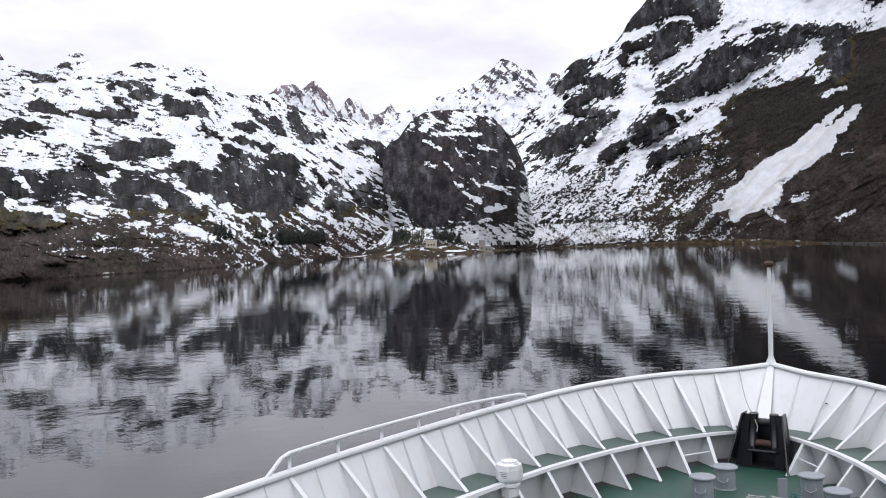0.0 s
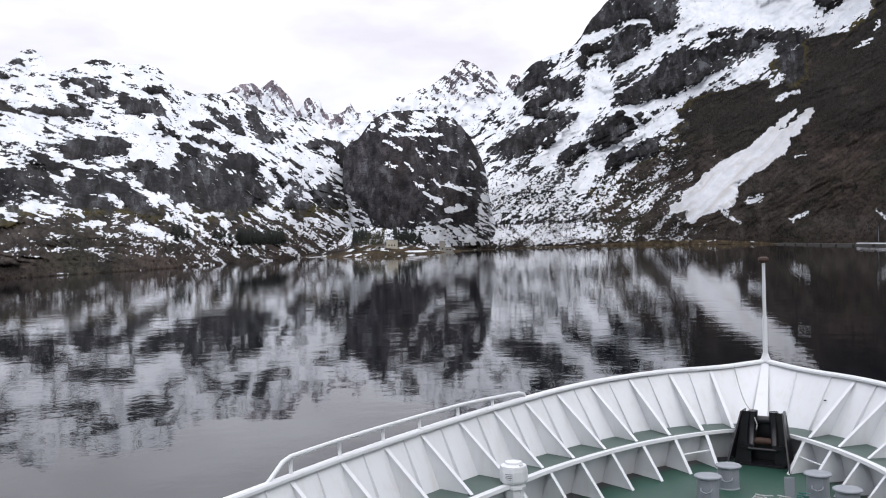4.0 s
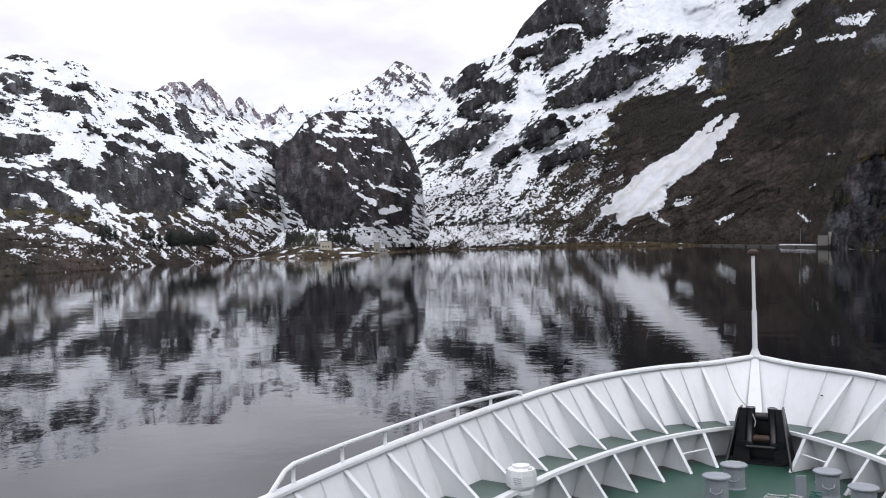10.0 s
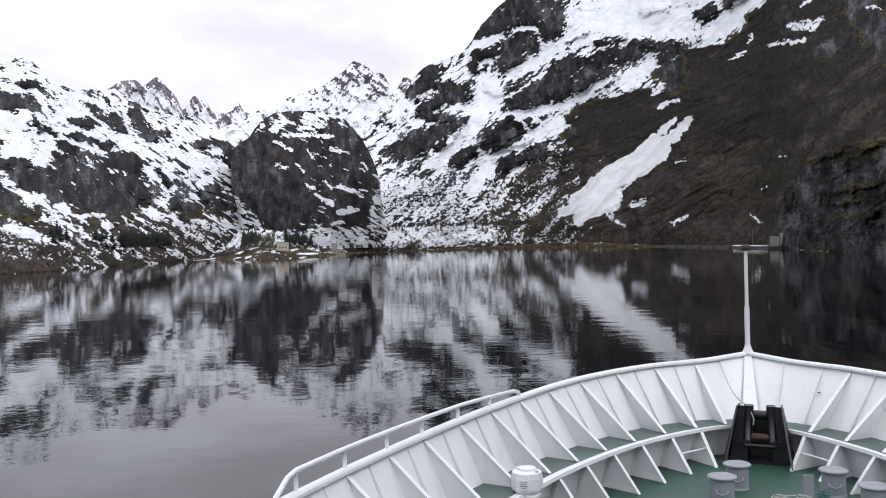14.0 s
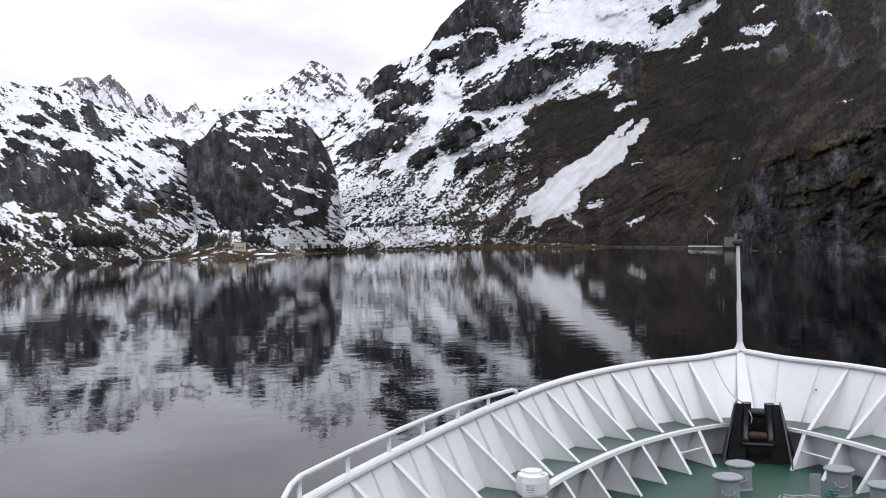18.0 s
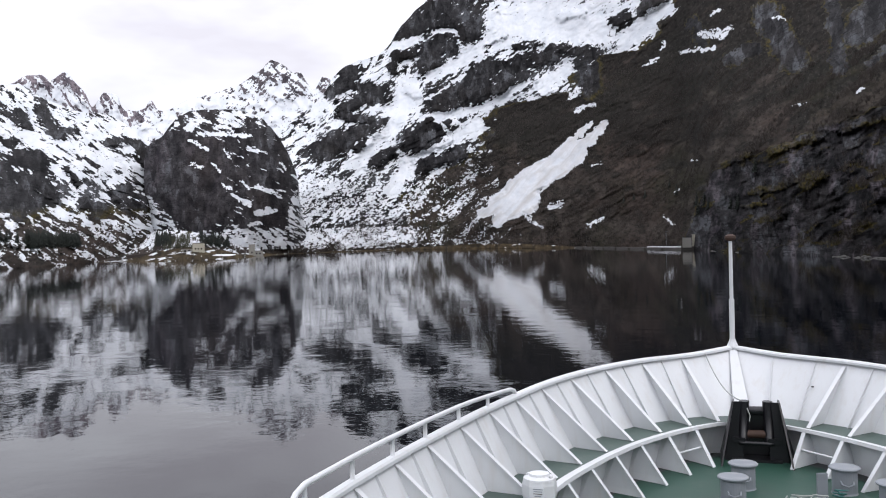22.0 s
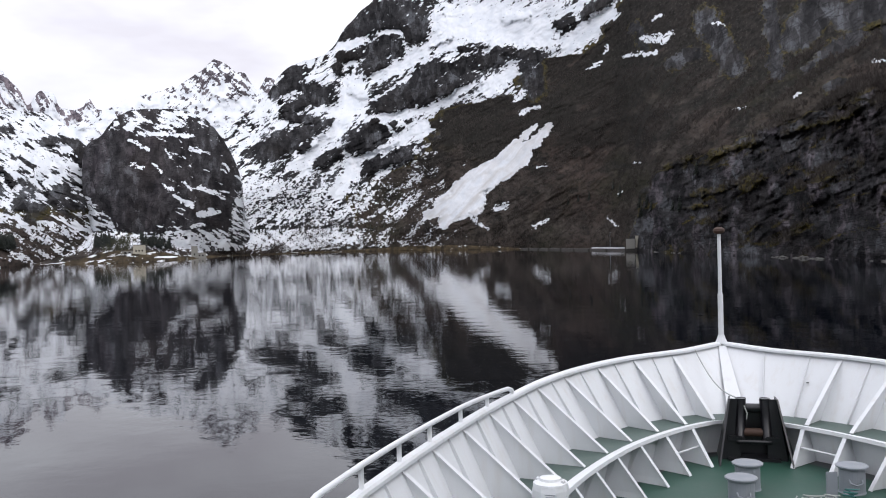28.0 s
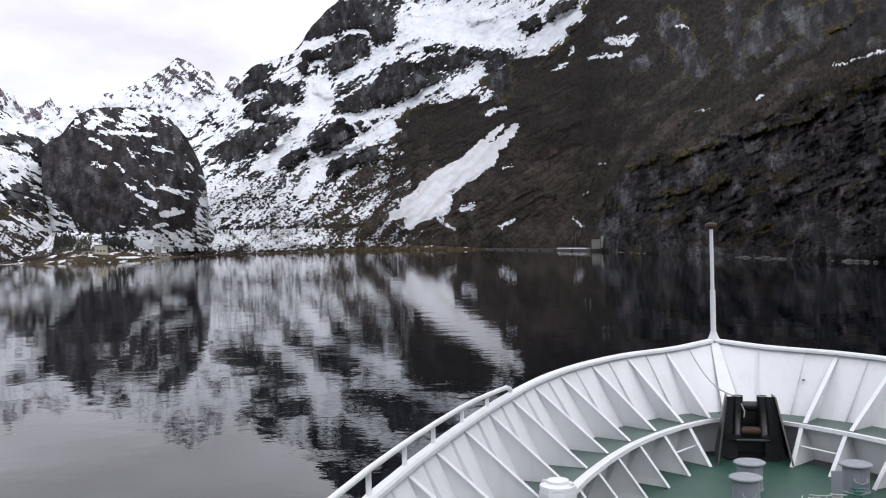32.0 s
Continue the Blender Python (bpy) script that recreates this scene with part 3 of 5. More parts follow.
def hill_rock(a, e):
    return np.maximum(blobs(a, e, HILL_ROCK + HILL_LEDGE), blobs(a, e, WEST_ROCK))


def hill_shares(a, e, s):
    rock, white = hill_rock(a, e), blobs(a, e, WEST_SNOW)
    low = ramp01(e + 0.3 * fbm(a * 0.5, e, 8, 3), 1.7, 0.9)
    east = ramp01(a, -29, -24)
    ledges = (1 - east) * streaks(a, e, -8, 5, 0.45, 2.0) + east * streaks(a, e, -34, 6, 0.5, 2.1)
    fine = (1 - east) * streaks(a, e, -16, 15, 1.0, 4.0) + east * streaks(a, e, -44, 17, 1.1, 4.2)
    thin = ramp01(np.abs((1 - east) * streaks(a, e, -10, 205, 0.4, 2.0) + east * streaks(a, e, -36, 206, 0.4, 2.0)), 0.30, 0.0) * ramp01(fbm(a * 0.9, e * 1.1, 207, 3), -0.15, 0.12)
    snow = 0.72 + 0.22 * ledges + 0.13 * fine - 0.42 * thin + 0.11 * ((1 - east) * streaks(a, e, -12, 16, 2.2, 8.0, 4) + east * streaks(a, e, -38, 18, 2.2, 8.0, 4))
    snow = snow - (0.16 + 0.10 * ramp01(a, -22, -26)) * ramp01(e, 5.6, 4.6) * ramp01(e, 0.8, 1.6) - 0.10 * ramp01(-a, 30, 37) * ramp01(e, 6, 3)
    snow = snow - (0.30 + 0.12 * ramp01(a, -23.5, -27.5)) * low - 0.14 * ramp01(e, 3.6, 2.2) * ramp01(a, -27, -32) - 0.30 * ramp01(e, -0.15, -0.6)
    snow = snow + 0.15 * low * fbm(a * 7, e * 10, 209, 4, 0.65) / 0.2
    snow = lay(snow, rock, 0.08 + 0.10 * ledges + 0.24 * fine)
    snow = lay(snow, white, 0.66 + 0.20 * fine)
    veg = 0.12 + 0.75 * low + 0.6 * ramp01(e, 3.4, 1.8) * (1 - 0.6 * rock)
    return snow, veg, 0.0 * a


def hill_relief(a, e, s):
    return 22 * hill_rock(a, e) - 5 * streaks(a, e, -24, 5, 0.42, 1.7, 3) + 80 * fbm(a * 0.16, e * 0.3, 3, 4, 0.42)


def far_shares(a, e, s):
    n = streaks(a, e, -58, 25, 0.8, 3.4) + 0.4 * streaks(a, e, 50, 26, 3.0, 7.0)
    return 0.60 + 0.28 * n - 0.20 * ramp01(s, 0.8, 1.0), 0.0 * a, 0.0 * a


def peak_shares(a, e, s):
    n = 0.9 * streaks(a, e, -40, 35, 0.9, 3.4) + 0.7 * streaks(a, e, 40, 36, 2.6, 6.5)
    return 0.50 + 0.22 * n + 0.24 * ramp01(e, 10.2, 9.2), 0.0 * a, 0.0 * a


def dome_shares(a, e, s):
    top = ramp01(e + 0.5 * fbm(a, e, 7, 3), 6.6, 8.2) * ramp01(a, -14.2, -12.6)
    n, fine = streaks(a, e, -30, 45, 0.7, 3.0), streaks(a, e, -30, 46, 1.8, 6.5, 4)
    right = ramp01(a, -11.2, -9.5)
    snow = 0.05 + 0.30 * top + 0.10 * right + (0.10 + 0.10 * np.maximum(top, right)) * n + 0.10 * fine
    snow = snow + 0.16 * ramp01(e, 1.9, 1.4) + (0.30 + 0.12 * fbm(a * 5, e * 9, 78, 4) / 0.2) * ramp01(e + 0.5 * fbm(a * 0.9, a * 0, 23, 4), 1.36, 1.12)
    apron = np.maximum(ramp01(-14.75 + 1.05 * (3.6 - e) - a + 0.5 * fbm(a * 1.5, e * 1.5, 321, 4), -0.1, 0.35) * ramp01(e, 3.9, 3.4), ramp01(a + 5.75 + 0.22 * (4.4 - e) + 0.5 * fbm(a * 1.5, e * 1.5, 323, 4), -0.1, 0.35) * ramp01(e, 4.9, 4.2))
    snow = lay(snow, apron, 0.52 + 0.22 * n + 0.16 * fine)
    snow = lay(snow, blobs(a, e, DOME_SNOW), 0.72 + 0.16 * fine)
    return snow, 0.0 * a + 0.05, 0.0 * a


def dome_relief(a, e, s):
    joints = fbm(a * 1.5 + 0.15 * e, e * 0.3, 28, 4, 0.5, True)
    return 20 * fbm(a * 0.5, e * 0.2, 29, 4, 0.5) + 4 * joints + 9 * fbm(a * 0.9 - 0.3 * e, e * 0.6, 27, 3, 0.5) + 2.5 * fbm(a * 3, e * 2.2, 30, 4, 0.5)


def dome_pale(a, e):
    """Lighter granite slabs on the dome, more of them towards its left."""
    return 0.05 + 0.13 * ramp01(streaks(a, e, 80, 311, 0.25, 1.4), 0.0, 1.4) * ramp01(a, -8.5, -11.5)


def cliff_pale(a, e):
    """Lighter slabs on the sea cliffs and crags."""
    bare = np.maximum(ramp01(spline(CLIFF_TOP, a) - e, -0.1, 0.4), 0.05 * blobs(a, e, CRAG, 0.5, 1.6))
    return bare * (0.34 * ramp01(streaks(a, e, 78, 301, 0.35, 1.3), 0.35, 1.3) + 0.14 * ramp01(streaks(a, e, 72, 303, 1.2, 4.0), 0.5, 1.5))


def mountain_rock(a, e):
    return np.maximum(blobs(a, e, SUMMIT_ROCK), blobs(a, e, BAND_ROCK))


def mountain_shares(a, e, s):
    edge = spline(HEATH_EDGE, e)
    brown = ramp01(a - edge + 1.7 * fbm(a * 0.55, e * 0.8, 63, 5, 0.6), -1.1, 1.4)
    rock, white = mountain_rock(a, e), blobs(a, e, MOUNTAIN_SNOW)
    slide = blobs(a, e, SLIDE, 0.3, 0.75)
    ledges, specks = streaks(a, e, 28, 55, 0.55, 2.2) + 0.5 * streaks(a, e, 62, 56, 0.9, 2.8), 0.8 * fbm(a * 4.6, e * 6.0, 77, 4, 0.7) / 0.2 + 0.6 * fbm(a * 11, e * 15, 79, 3, 0.6) / 0.2
    fine = 0.8 * streaks(a, e, 30, 58, 1.6, 6.0, 4) + 0.6 * streaks(a, e, 24, 68, 3.0, 11.0, 3)
    valley = ramp01(e, 5.6, 3.2) * ramp01(a, 6, 2)
    thin = ramp01(np.abs(streaks(a, e, 30, 215, 0.4, 2.0)), 0.30, 0.0) * ramp01(fbm(a * 0.9, e * 1.1, 217, 3), -0.15, 0.12)
    snow = 0.645 + 0.22 * (1 - 0.5 * valley) * ledges + 0.08 * specks + 0.12 * fine - 0.38 * thin * (1 - valley)
    snow = snow - 0.17 * ramp01(a, -13.5, -15) - 0.08 * valley + 0.13 * valley * specks - 0.05 * ramp01(a, 4, 0) * ramp01(e, 8, 6)
    gullies = streaks(a, e, 33, 57, 0.5, 2.2)
    snow = lay(snow, brown, 0.02 + 0.15 * gullies + (0.36 + 0.15 * specks) * ramp01(a, 12, 6) * ramp01(e, 8, 3))
    snow = snow - 0.20 * brown * ramp01(a, 16, 22) - 0.3 * ramp01(e, 0.0, -0.25) + (0.24 + 0.08 * specks) * ramp01(e + 0.12 * fbm(a * 1.2, a * 0, 23, 3), 1.25, 1.1) * ramp01(e, 0.05, 0.3) * (1 - brown) - 0.16 * ramp01(np.abs(e - 1.32 - 0.1 * fbm(a * 0.8, a * 0, 19, 3)), 0.16, 0.05) * ramp01(a, 5, 3)
    snow = lay(snow, rock, 0.02 + 0.11 * ledges + 0.20 * fine)
    snow = lay(snow, white, 0.80 + 0.13 * fine)
    cliff = ramp01(spline(CLIFF_TOP, a) - e + 0.7 * fbm(a * 0.9, e * 1.2, 64, 4, 0.6), -0.3, 0.5)
    crag = blobs(a, e, CRAG, 0.5, 1.6)
    ledge = blobs(a, e, MOSS_LEDGE, 0.5, 1.2)
    veg = brown * np.clip(1.0 - 0.9 * cliff - 0.9 * crag - rock, 0, 1) + 0.75 * ramp01(e, 1.6, 0.6) * ramp01(a, 19, 17) + 0.34 * ramp01(streaks(a, e, 14, 85, 0.25, 1.1), 0.3, 1.2) * cliff
    veg = lay(veg, ledge, 0.44)
    snow = snow - 0.6 * cliff
    snow = lay(snow, np.maximum(blobs(a, e, SMALL_SNOW), blobs(a, e, FAR_SNOW)), 0.62 + 0.16 * specks)
    snow = lay(snow, slide, 1.25)
    return snow, veg, slide * np.clip(0.26 + 0.22 * streaks(a, e, 42, 59, 0.3, 2.8), 0, 0.85)


def mountain_relief(a, e, s):
    rock, white = mountain_rock(a, e), blobs(a, e, MOUNTAIN_SNOW)
    near = ramp01(a, 14, 24)
    cliff = np.maximum(ramp01(spline(CLIFF_TOP, a) - e, -0.3, 0.5), blobs(a, e, CRAG, 0.5, 1.6))
    r = 22 * rock - 10 * white + 100 * (1 - 0.7 * near) * fbm(a * 0.13, e * 0.22, 31, 4, 0.36) - 3 * (1 - 0.5 * near) * streaks(a, e, 24, 55, 0.5, 1.9, 3)
    r = r + rock * (6 * fbm(a * 1.6 + 0.2 * e, e * 0.5, 32, 3, 0.5, True) + 10 * fbm(a * 0.9, e * 0.7, 33, 3, 0.5))
    steep = 8 * fbm(a * 0.5, e * 0.35, 39, 4, 0.5) + 3 * fbm(a * 1.3 + 0.15 * e, e * 0.4, 48, 3, 0.5, True) + 2 * np.round(2 * fbm(a * 0.9 + 0.15 * e, e * 0.35, 47, 2, 0.5)) + 1.4 * fbm(a * 2.6, e * 1.6, 43, 4, 0.5)
    r = r + near * (24 * fbm(a * 0.22, e * 0.2, 37, 4, 0.45, True) + (0.25 + 0.75 * cliff) * steep + 9 * blobs(a, e, MOSS_LEDGE, 0.5, 1.2) - 2 * cliff * ramp01(np.abs(streaks(a, e, 14, 305, 0.18, 0.7)), 0.22, 0.0))
    slide = blobs(a, e, SLIDE, 0.3, 0.75)
    return r * (1 - 0.9 * slide) + 10 * slide


deg = lambda a, b, step: np.arange(a, b, step)
far = lambda a, b: np.linspace(a, b, 40)
# pale 0.85: distance haze laid into the rock's colour
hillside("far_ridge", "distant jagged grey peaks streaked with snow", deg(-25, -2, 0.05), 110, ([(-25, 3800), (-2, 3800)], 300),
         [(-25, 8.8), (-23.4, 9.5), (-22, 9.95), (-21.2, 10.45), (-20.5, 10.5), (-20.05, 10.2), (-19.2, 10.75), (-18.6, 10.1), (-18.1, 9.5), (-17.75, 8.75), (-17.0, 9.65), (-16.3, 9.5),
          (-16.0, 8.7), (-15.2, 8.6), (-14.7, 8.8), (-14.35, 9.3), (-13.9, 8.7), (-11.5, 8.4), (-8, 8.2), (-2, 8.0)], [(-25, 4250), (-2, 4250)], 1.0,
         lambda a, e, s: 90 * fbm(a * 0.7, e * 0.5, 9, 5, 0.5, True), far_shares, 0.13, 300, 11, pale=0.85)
# pale 0.5: thinner haze coloured into this peak's rock
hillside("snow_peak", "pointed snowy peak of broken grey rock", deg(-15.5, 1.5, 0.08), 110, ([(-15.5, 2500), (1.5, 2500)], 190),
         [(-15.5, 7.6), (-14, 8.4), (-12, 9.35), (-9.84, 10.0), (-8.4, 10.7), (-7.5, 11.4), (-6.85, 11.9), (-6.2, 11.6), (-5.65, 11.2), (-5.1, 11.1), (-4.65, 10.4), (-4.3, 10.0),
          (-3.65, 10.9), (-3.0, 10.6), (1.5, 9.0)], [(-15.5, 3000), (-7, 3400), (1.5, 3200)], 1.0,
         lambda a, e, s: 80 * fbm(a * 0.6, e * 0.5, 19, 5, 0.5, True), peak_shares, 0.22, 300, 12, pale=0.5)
hillside("west_hillside", "snow-patched rocky hillside above a brown shore", np.r_[far(-100, -43), deg(-42, -13.4, 0.055)], 270, (WEST_FOOT, 0),
         [(-100, 20), (-60, 14), (-38, 12.1), (-37.1, 11.1), (-35.9, 10.86), (-34.8, 11.15), (-33.6, 12.0), (-32.8, 11.7), (-32.5, 10.75), (-31.5, 10.9), (-29.7, 11.7), (-28.2, 11.45),
          (-26.8, 11.55), (-26, 11.05), (-25, 10.1), (-23.8, 9.85), (-21.7, 9.9), (-20.8, 9.4), (-18.5, 8.5), (-16.9, 8.35), (-16.0, 7.9), (-15.4, 7.3), (-15.0, 6.9), (-13.4, 5.6)],
         [(-100, 1500), (-38, 1900), (-28, 2300), (-21, 2300), (-15, 2100)], 1.35, hill_relief, hill_shares, 0.22, 700, 13)
hillside("rock_dome", "dark rounded granite dome with snow on its ledges", deg(-15.3, -4.6, 0.045), 220, ([(-15.3, 1760), (-14.2, 1560), (-10.5, 1430), (-6.5, 1560), (-4.6, 1760)], 12),
         [(-15.3, 0.5), (-15.0, 1.6), (-14.9, 3.6), (-14.85, 5.6), (-14.5, 6.6), (-13.85, 7.0), (-13.2, 7.8), (-12.6, 8.4), (-11.6, 8.72), (-9.4, 8.78), (-7.8, 8.36), (-7.1, 7.7), (-6.5, 6.9), (-5.8, 5.5), (-5.45, 4.3), (-5.3, 2.6), (-5.0, 1.4), (-4.6, 0.5)],
         [(-15.3, 1800), (-14, 1790), (-10.5, 1860), (-7, 1790), (-4.6, 1800)], 2.2, dome_relief, dome_shares, 0.12, 250, 14, 0, pale=dome_pale)
hillside("east_mountain", "steep mountain with snow gullies above brown birch scrub and black sea cliffs", np.r_[deg(-19.5, 41, 0.055), far(41.5, 100)], 330, (SHORE, 0),
         [(-19.5, -0.3), (-18, 0.15), (-17, 0.4), (-16, 0.6), (-15.2, 0.9), (-14.7, 1.6), (-14.2, 5.0), (-13.6, 6.2), (-13, 6.4), (-9, 6.5), (-6.5, 7.8), (-5, 8.6), (-3.8, 9.6), (-3.2, 10.6), (-2.9, 11.0), (-1.8, 11.7), (-0.3, 12.2), (0.45, 12.65), (1.2, 13.65), (2.4, 14.9), (3.1, 15.5), (5, 17),
          (8, 18.6), (15, 20), (25, 21.5), (40, 23), (100, 24)],
         [(-18, 2200), (-12, 2300), (-6, 2500), (-3, 2700), (3, 3000), (8, 2800), (15, 2350), (25, 1800), (40, 1300), (100, 1100)], 1.25, mountain_relief, mountain_shares, 0.2, 600, 15, 2.5, CLIFF_TOP, cliff_pale)
hillside("south_mountain", "dark fjord wall with snow on its heights", np.linspace(98, 262, 160), 60, ([(98, 360), (140, 700), (180, 1400), (220, 800), (262, 420)], 0),
         [(98, 24), (140, 20), (180, 14), (220, 18), (262, 20)], [(98, 1100), (180, 2600), (262, 1500)], 1.2,
         lambda a, e, s: 60 * fbm(a * 0.1, e * 0.3, 41, 4), lambda a, e, s: (0.1 + 0.5 * ramp01(e, 4, 12) + 0.15 * streaks(a * 0.3, e, 10, 65), 0.6 + 0 * a, 0 * a), 0.3, 500, 16)

bm = bmesh.new()
bmesh.ops.create_circle(bm, cap_ends=True, radius=4900, segments=96)
tagged(obj("water", bm, WATER), "calm dark fjord water with fine ripples", "water", kind="structure")


# ---- the ship's forward deck ----
STEM = Matrix.Rotation(radians(-MID), 4, "Z") @ Vector((7.78, 22.78, 0))
ship = new("ship")
ship.matrix_world = pose(STEM.x, STEM.y, 0, 0, 0, -(17 + MID))
tagged(ship, "white ship's bow with green foredeck and flared bulwark", "ship")
RIM_Z, LEDGE_Z, DECK_Z = 8.0, 6.65, 5.95
# plan curves, knot by knot at the stays: distance aft of the stem, half breadth
RIM = [(0.19, 0), (1.42, 1.24), (2.22, 2.22), (3.24, 3.04), (4.41, 3.72), (5.6, 4.21), (6.78, 4.57), (7.89, 4.88), (9.07, 5.16), (12.56, 5.82), (20, 6.6), (34, 7.2)]
BASE = [(2.0, 0), (2.2, 0.85), (2.75, 1.62), (3.6, 2.42), (4.7, 3.05), (5.8, 3.56), (6.95, 4.0), (8.0, 4.36), (9.2, 4.68), (12.7, 5.36), (20.1, 6.2), (34, 6.8)]
EDGE = [(2.8, 0), (2.92, 0.46), (3.5, 1.1), (4.28, 1.7), (5.2, 2.26), (6.2, 2.73), (7.25, 3.13), (8.3, 3.47), (9.45, 3.74), (12.9, 4.45), (20.2, 5.2), (34, 5.8)]
KNOT = range(len(RIM))


def on(curve, t, side, z):
    """A place on a plan curve; the rim rises towards the stem, the ledge falls a little."""
    s = float(spline([(k, p[0]) for k, p in zip(KNOT, curve)], t))
    w = float(spline([(k, p[1]) for k, p in zip(KNOT, curve)], t))
    if z > 7.3:
        z += -0.018 * s + 0.05 * max(0.0, 1 - s / 1.1)
    elif z > 6.4:
        z += 0.012 * s
    return Vector((side * w, -s, z))


def knot_at(s):
    ts = np.linspace(0, 11, 2400)
    return float(np.interp(s, spline([(k, p[0]) for k, p in zip(KNOT, RIM)], ts), ts))


TS = [0, 0.25, 0.5, 0.75, 1, 1.25, 1.5, 1.75, 2, 2.33, 2.66, 3, 3.33, 3.66, 4, 4.25, 4.5, 4.75, 5, 5.33, 5.66, 6, 6.33, 6.66, 7, 7.5, 8, 8.33, 8.66, 9, 9.5, 10, 11]
for side in (-1, 1):
    bm = bmesh.new()
    add_sheet(bm, [[on(RIM, t, side, RIM_Z) for t in TS], [on(BASE, t, side, LEDGE_Z) for t in TS]])
    ob = part("bulwark", bm, WHITE, ship, smooth=True)
    bm = bmesh.new()
    out = Vector((side * 0.02, 0.02, 0))
    low = [Vector((side * max(0.0, on(BASE, t, side, 0).x * side - 0.8), on(BASE, t, side, 0).y - 1.5, -1.5)) for t in TS]
    add_sheet(bm, [[on(RIM, t, side, RIM_Z) + out for t in TS], [on(BASE, t, side, LEDGE_Z) + out for t in TS], low])
    part("hull_side", bm, WHITE, ship, smooth=True)
    bm = bmesh.new()
    add_sheet(bm, [[on(BASE, t, side, LEDGE_Z) for t in TS], [on(EDGE, t, side, LEDGE_Z) for t in TS]])
    part("ledge", bm, LEDGE_GREEN, ship, "weathered green walkway ledge")
    bm = bmesh.new()
    rows = [[on(EDGE, t, side, z) + Vector((-side * o, -o * 0.3, 0)) for t in TS] for z, o in ((LEDGE_Z + 0.004, -0.14), (LEDGE_Z + 0.02, 0.02), (LEDGE_Z - 0.05, 0.03), (LEDGE_Z - 0.05, -0.14))]
    add_sheet(bm, rows)
    part("ledge_edge", bm, WHITE, ship, smooth=False)
    bm = bmesh.new()
    add_sheet(bm, [[on(EDGE, t, side, LEDGE_Z - 0.04) * 1.0 + Vector((side * 0.15, 0.1, 0)) for t in TS], [on(EDGE, t, side, DECK_Z) + Vector((side * 0.30, 0.2, 0)) for t in TS]])
    part("lower_wall", bm, WHITE, ship)
    # dirt and the shadow at the wall's foot, painted as one black strip
    bm = bmesh.new()
    add_sheet(bm, [[on(EDGE, t, side, DECK_Z + 0.004) + Vector((side * o, o * 0.67, 0)) for t in TS] for o in (0.02, 0.30)])
    part("waterway_shade", bm, BLACK, ship, "dark strip of dirt and painted shade at the deck edge")
    # cap along the top of the bulwark
    bm = bmesh.new()
    rows = [[on(RIM, t, side, RIM_Z) + Vector((side * o * 0.8, o * 0.6, z)) for t in TS] for o, z in ((-0.10, -0.03), (-0.10, 0.02), (-0.07, 0.05), (0.05, 0.05), (0.08, 0.02), (0.08, -0.03))]
    add_sheet(bm, rows)
    part("rim_cap", bm, WHITE, ship)
    for s in (1.46, 2.22, 3.24, 4.41, 5.6, 6.78, 7.89, 9.07, 10.3, 11.38, 12.56, 13.8, 15.0, 16.2, 17.4)[side == 1:]:
        t = knot_at(s)
        top, foot, base = on(RIM, t, side, RIM_Z - 0.03), on(EDGE, t, side, LEDGE_Z + 0.01), on(BASE, t, side, LEDGE_Z + 0.01)
        foot = foot + (base - foot) * 0.2
        bm = bmesh.new()
        add_plate(bm, [top, foot, base], 0.014)
        stay = part("stay", bm, WHITE, ship)
        along = (on(RIM, t + 0.05, side, 0) - on(RIM, t - 0.05, side, 0)).normalized() * 0.045
        bm = bmesh.new()
        add_plate(bm, [top + along, top - along, foot - along, foot + along], 0.014)
        part("flange", bm, WHITE, stay)
        if s < 2:
            continue
        # lower bracket below the ledge
        e1, wall = on(EDGE, t, side, LEDGE_Z - 0.04), on(EDGE, t, side, DECK_Z) + Vector((side * 0.28, 0.18, 0))
        n = (on(EDGE, t, side, 0) - on(BASE, t, side, 0)).normalized()
        toe = on(EDGE, t, side, DECK_Z + 0.01) + n * 0.58
        bm = bmesh.new()
        add_plate(bm, [e1, toe, Vector((wall.x, wall.y, DECK_Z + 0.01)), Vector((wall.x - side * 0.13, wall.y, LEDGE_Z - 0.04))], 0.014)
        low_stay = part("lower_stay", bm, WHITE, ship)
        bm = bmesh.new()
        add_plate(bm, [e1 + along, e1 - along, toe - along, toe + along], 0.014)
        part("flange", bm, WHITE, low_stay)
    for s in ((1.86, 2.75, 3.85, 5.0, 6.2, 7.35, 8.5, 9.7, 10.85, 12.0, 13.2, 14.4, 15.6) if side < 0 else (1.05, 1.78, 2.75, 3.85, 5.0, 6.2)):
        t = knot_at(s)
        top, base = on(RIM, t, side, RIM_Z - 0.03), on(BASE, t, side, LEDGE_Z + 0.01)
        n = (on(EDGE, t, side, 0) - on(BASE, t, side, 0)).normalized() * 0.10
        bm = bmesh.new()
        add_plate(bm, [top, base, base + n, top + n * 0.6], 0.012)
        part("stiffener", bm, WHITE, ship)
bm = bmesh.new()
ring = [on(EDGE, t, -1, DECK_Z) + Vector((-0.3, 0.2, 0)) for t in TS[::-1]] + [on(EDGE, t, 1, DECK_Z) + Vector((0.3, 0.2, 0)) for t in TS[1:]]
bm.faces.new([bm.verts.new(p) for p in ring])
part("deck", bm, GREEN, ship, "green painted steel deck")
bm = bmesh.new()
add_plate(bm, [(0, -0.2, RIM_Z), (0, -2.35, LEDGE_Z), (0, -1.98, LEDGE_Z), (0, -0.15, RIM_Z - 0.25)], 0.02)
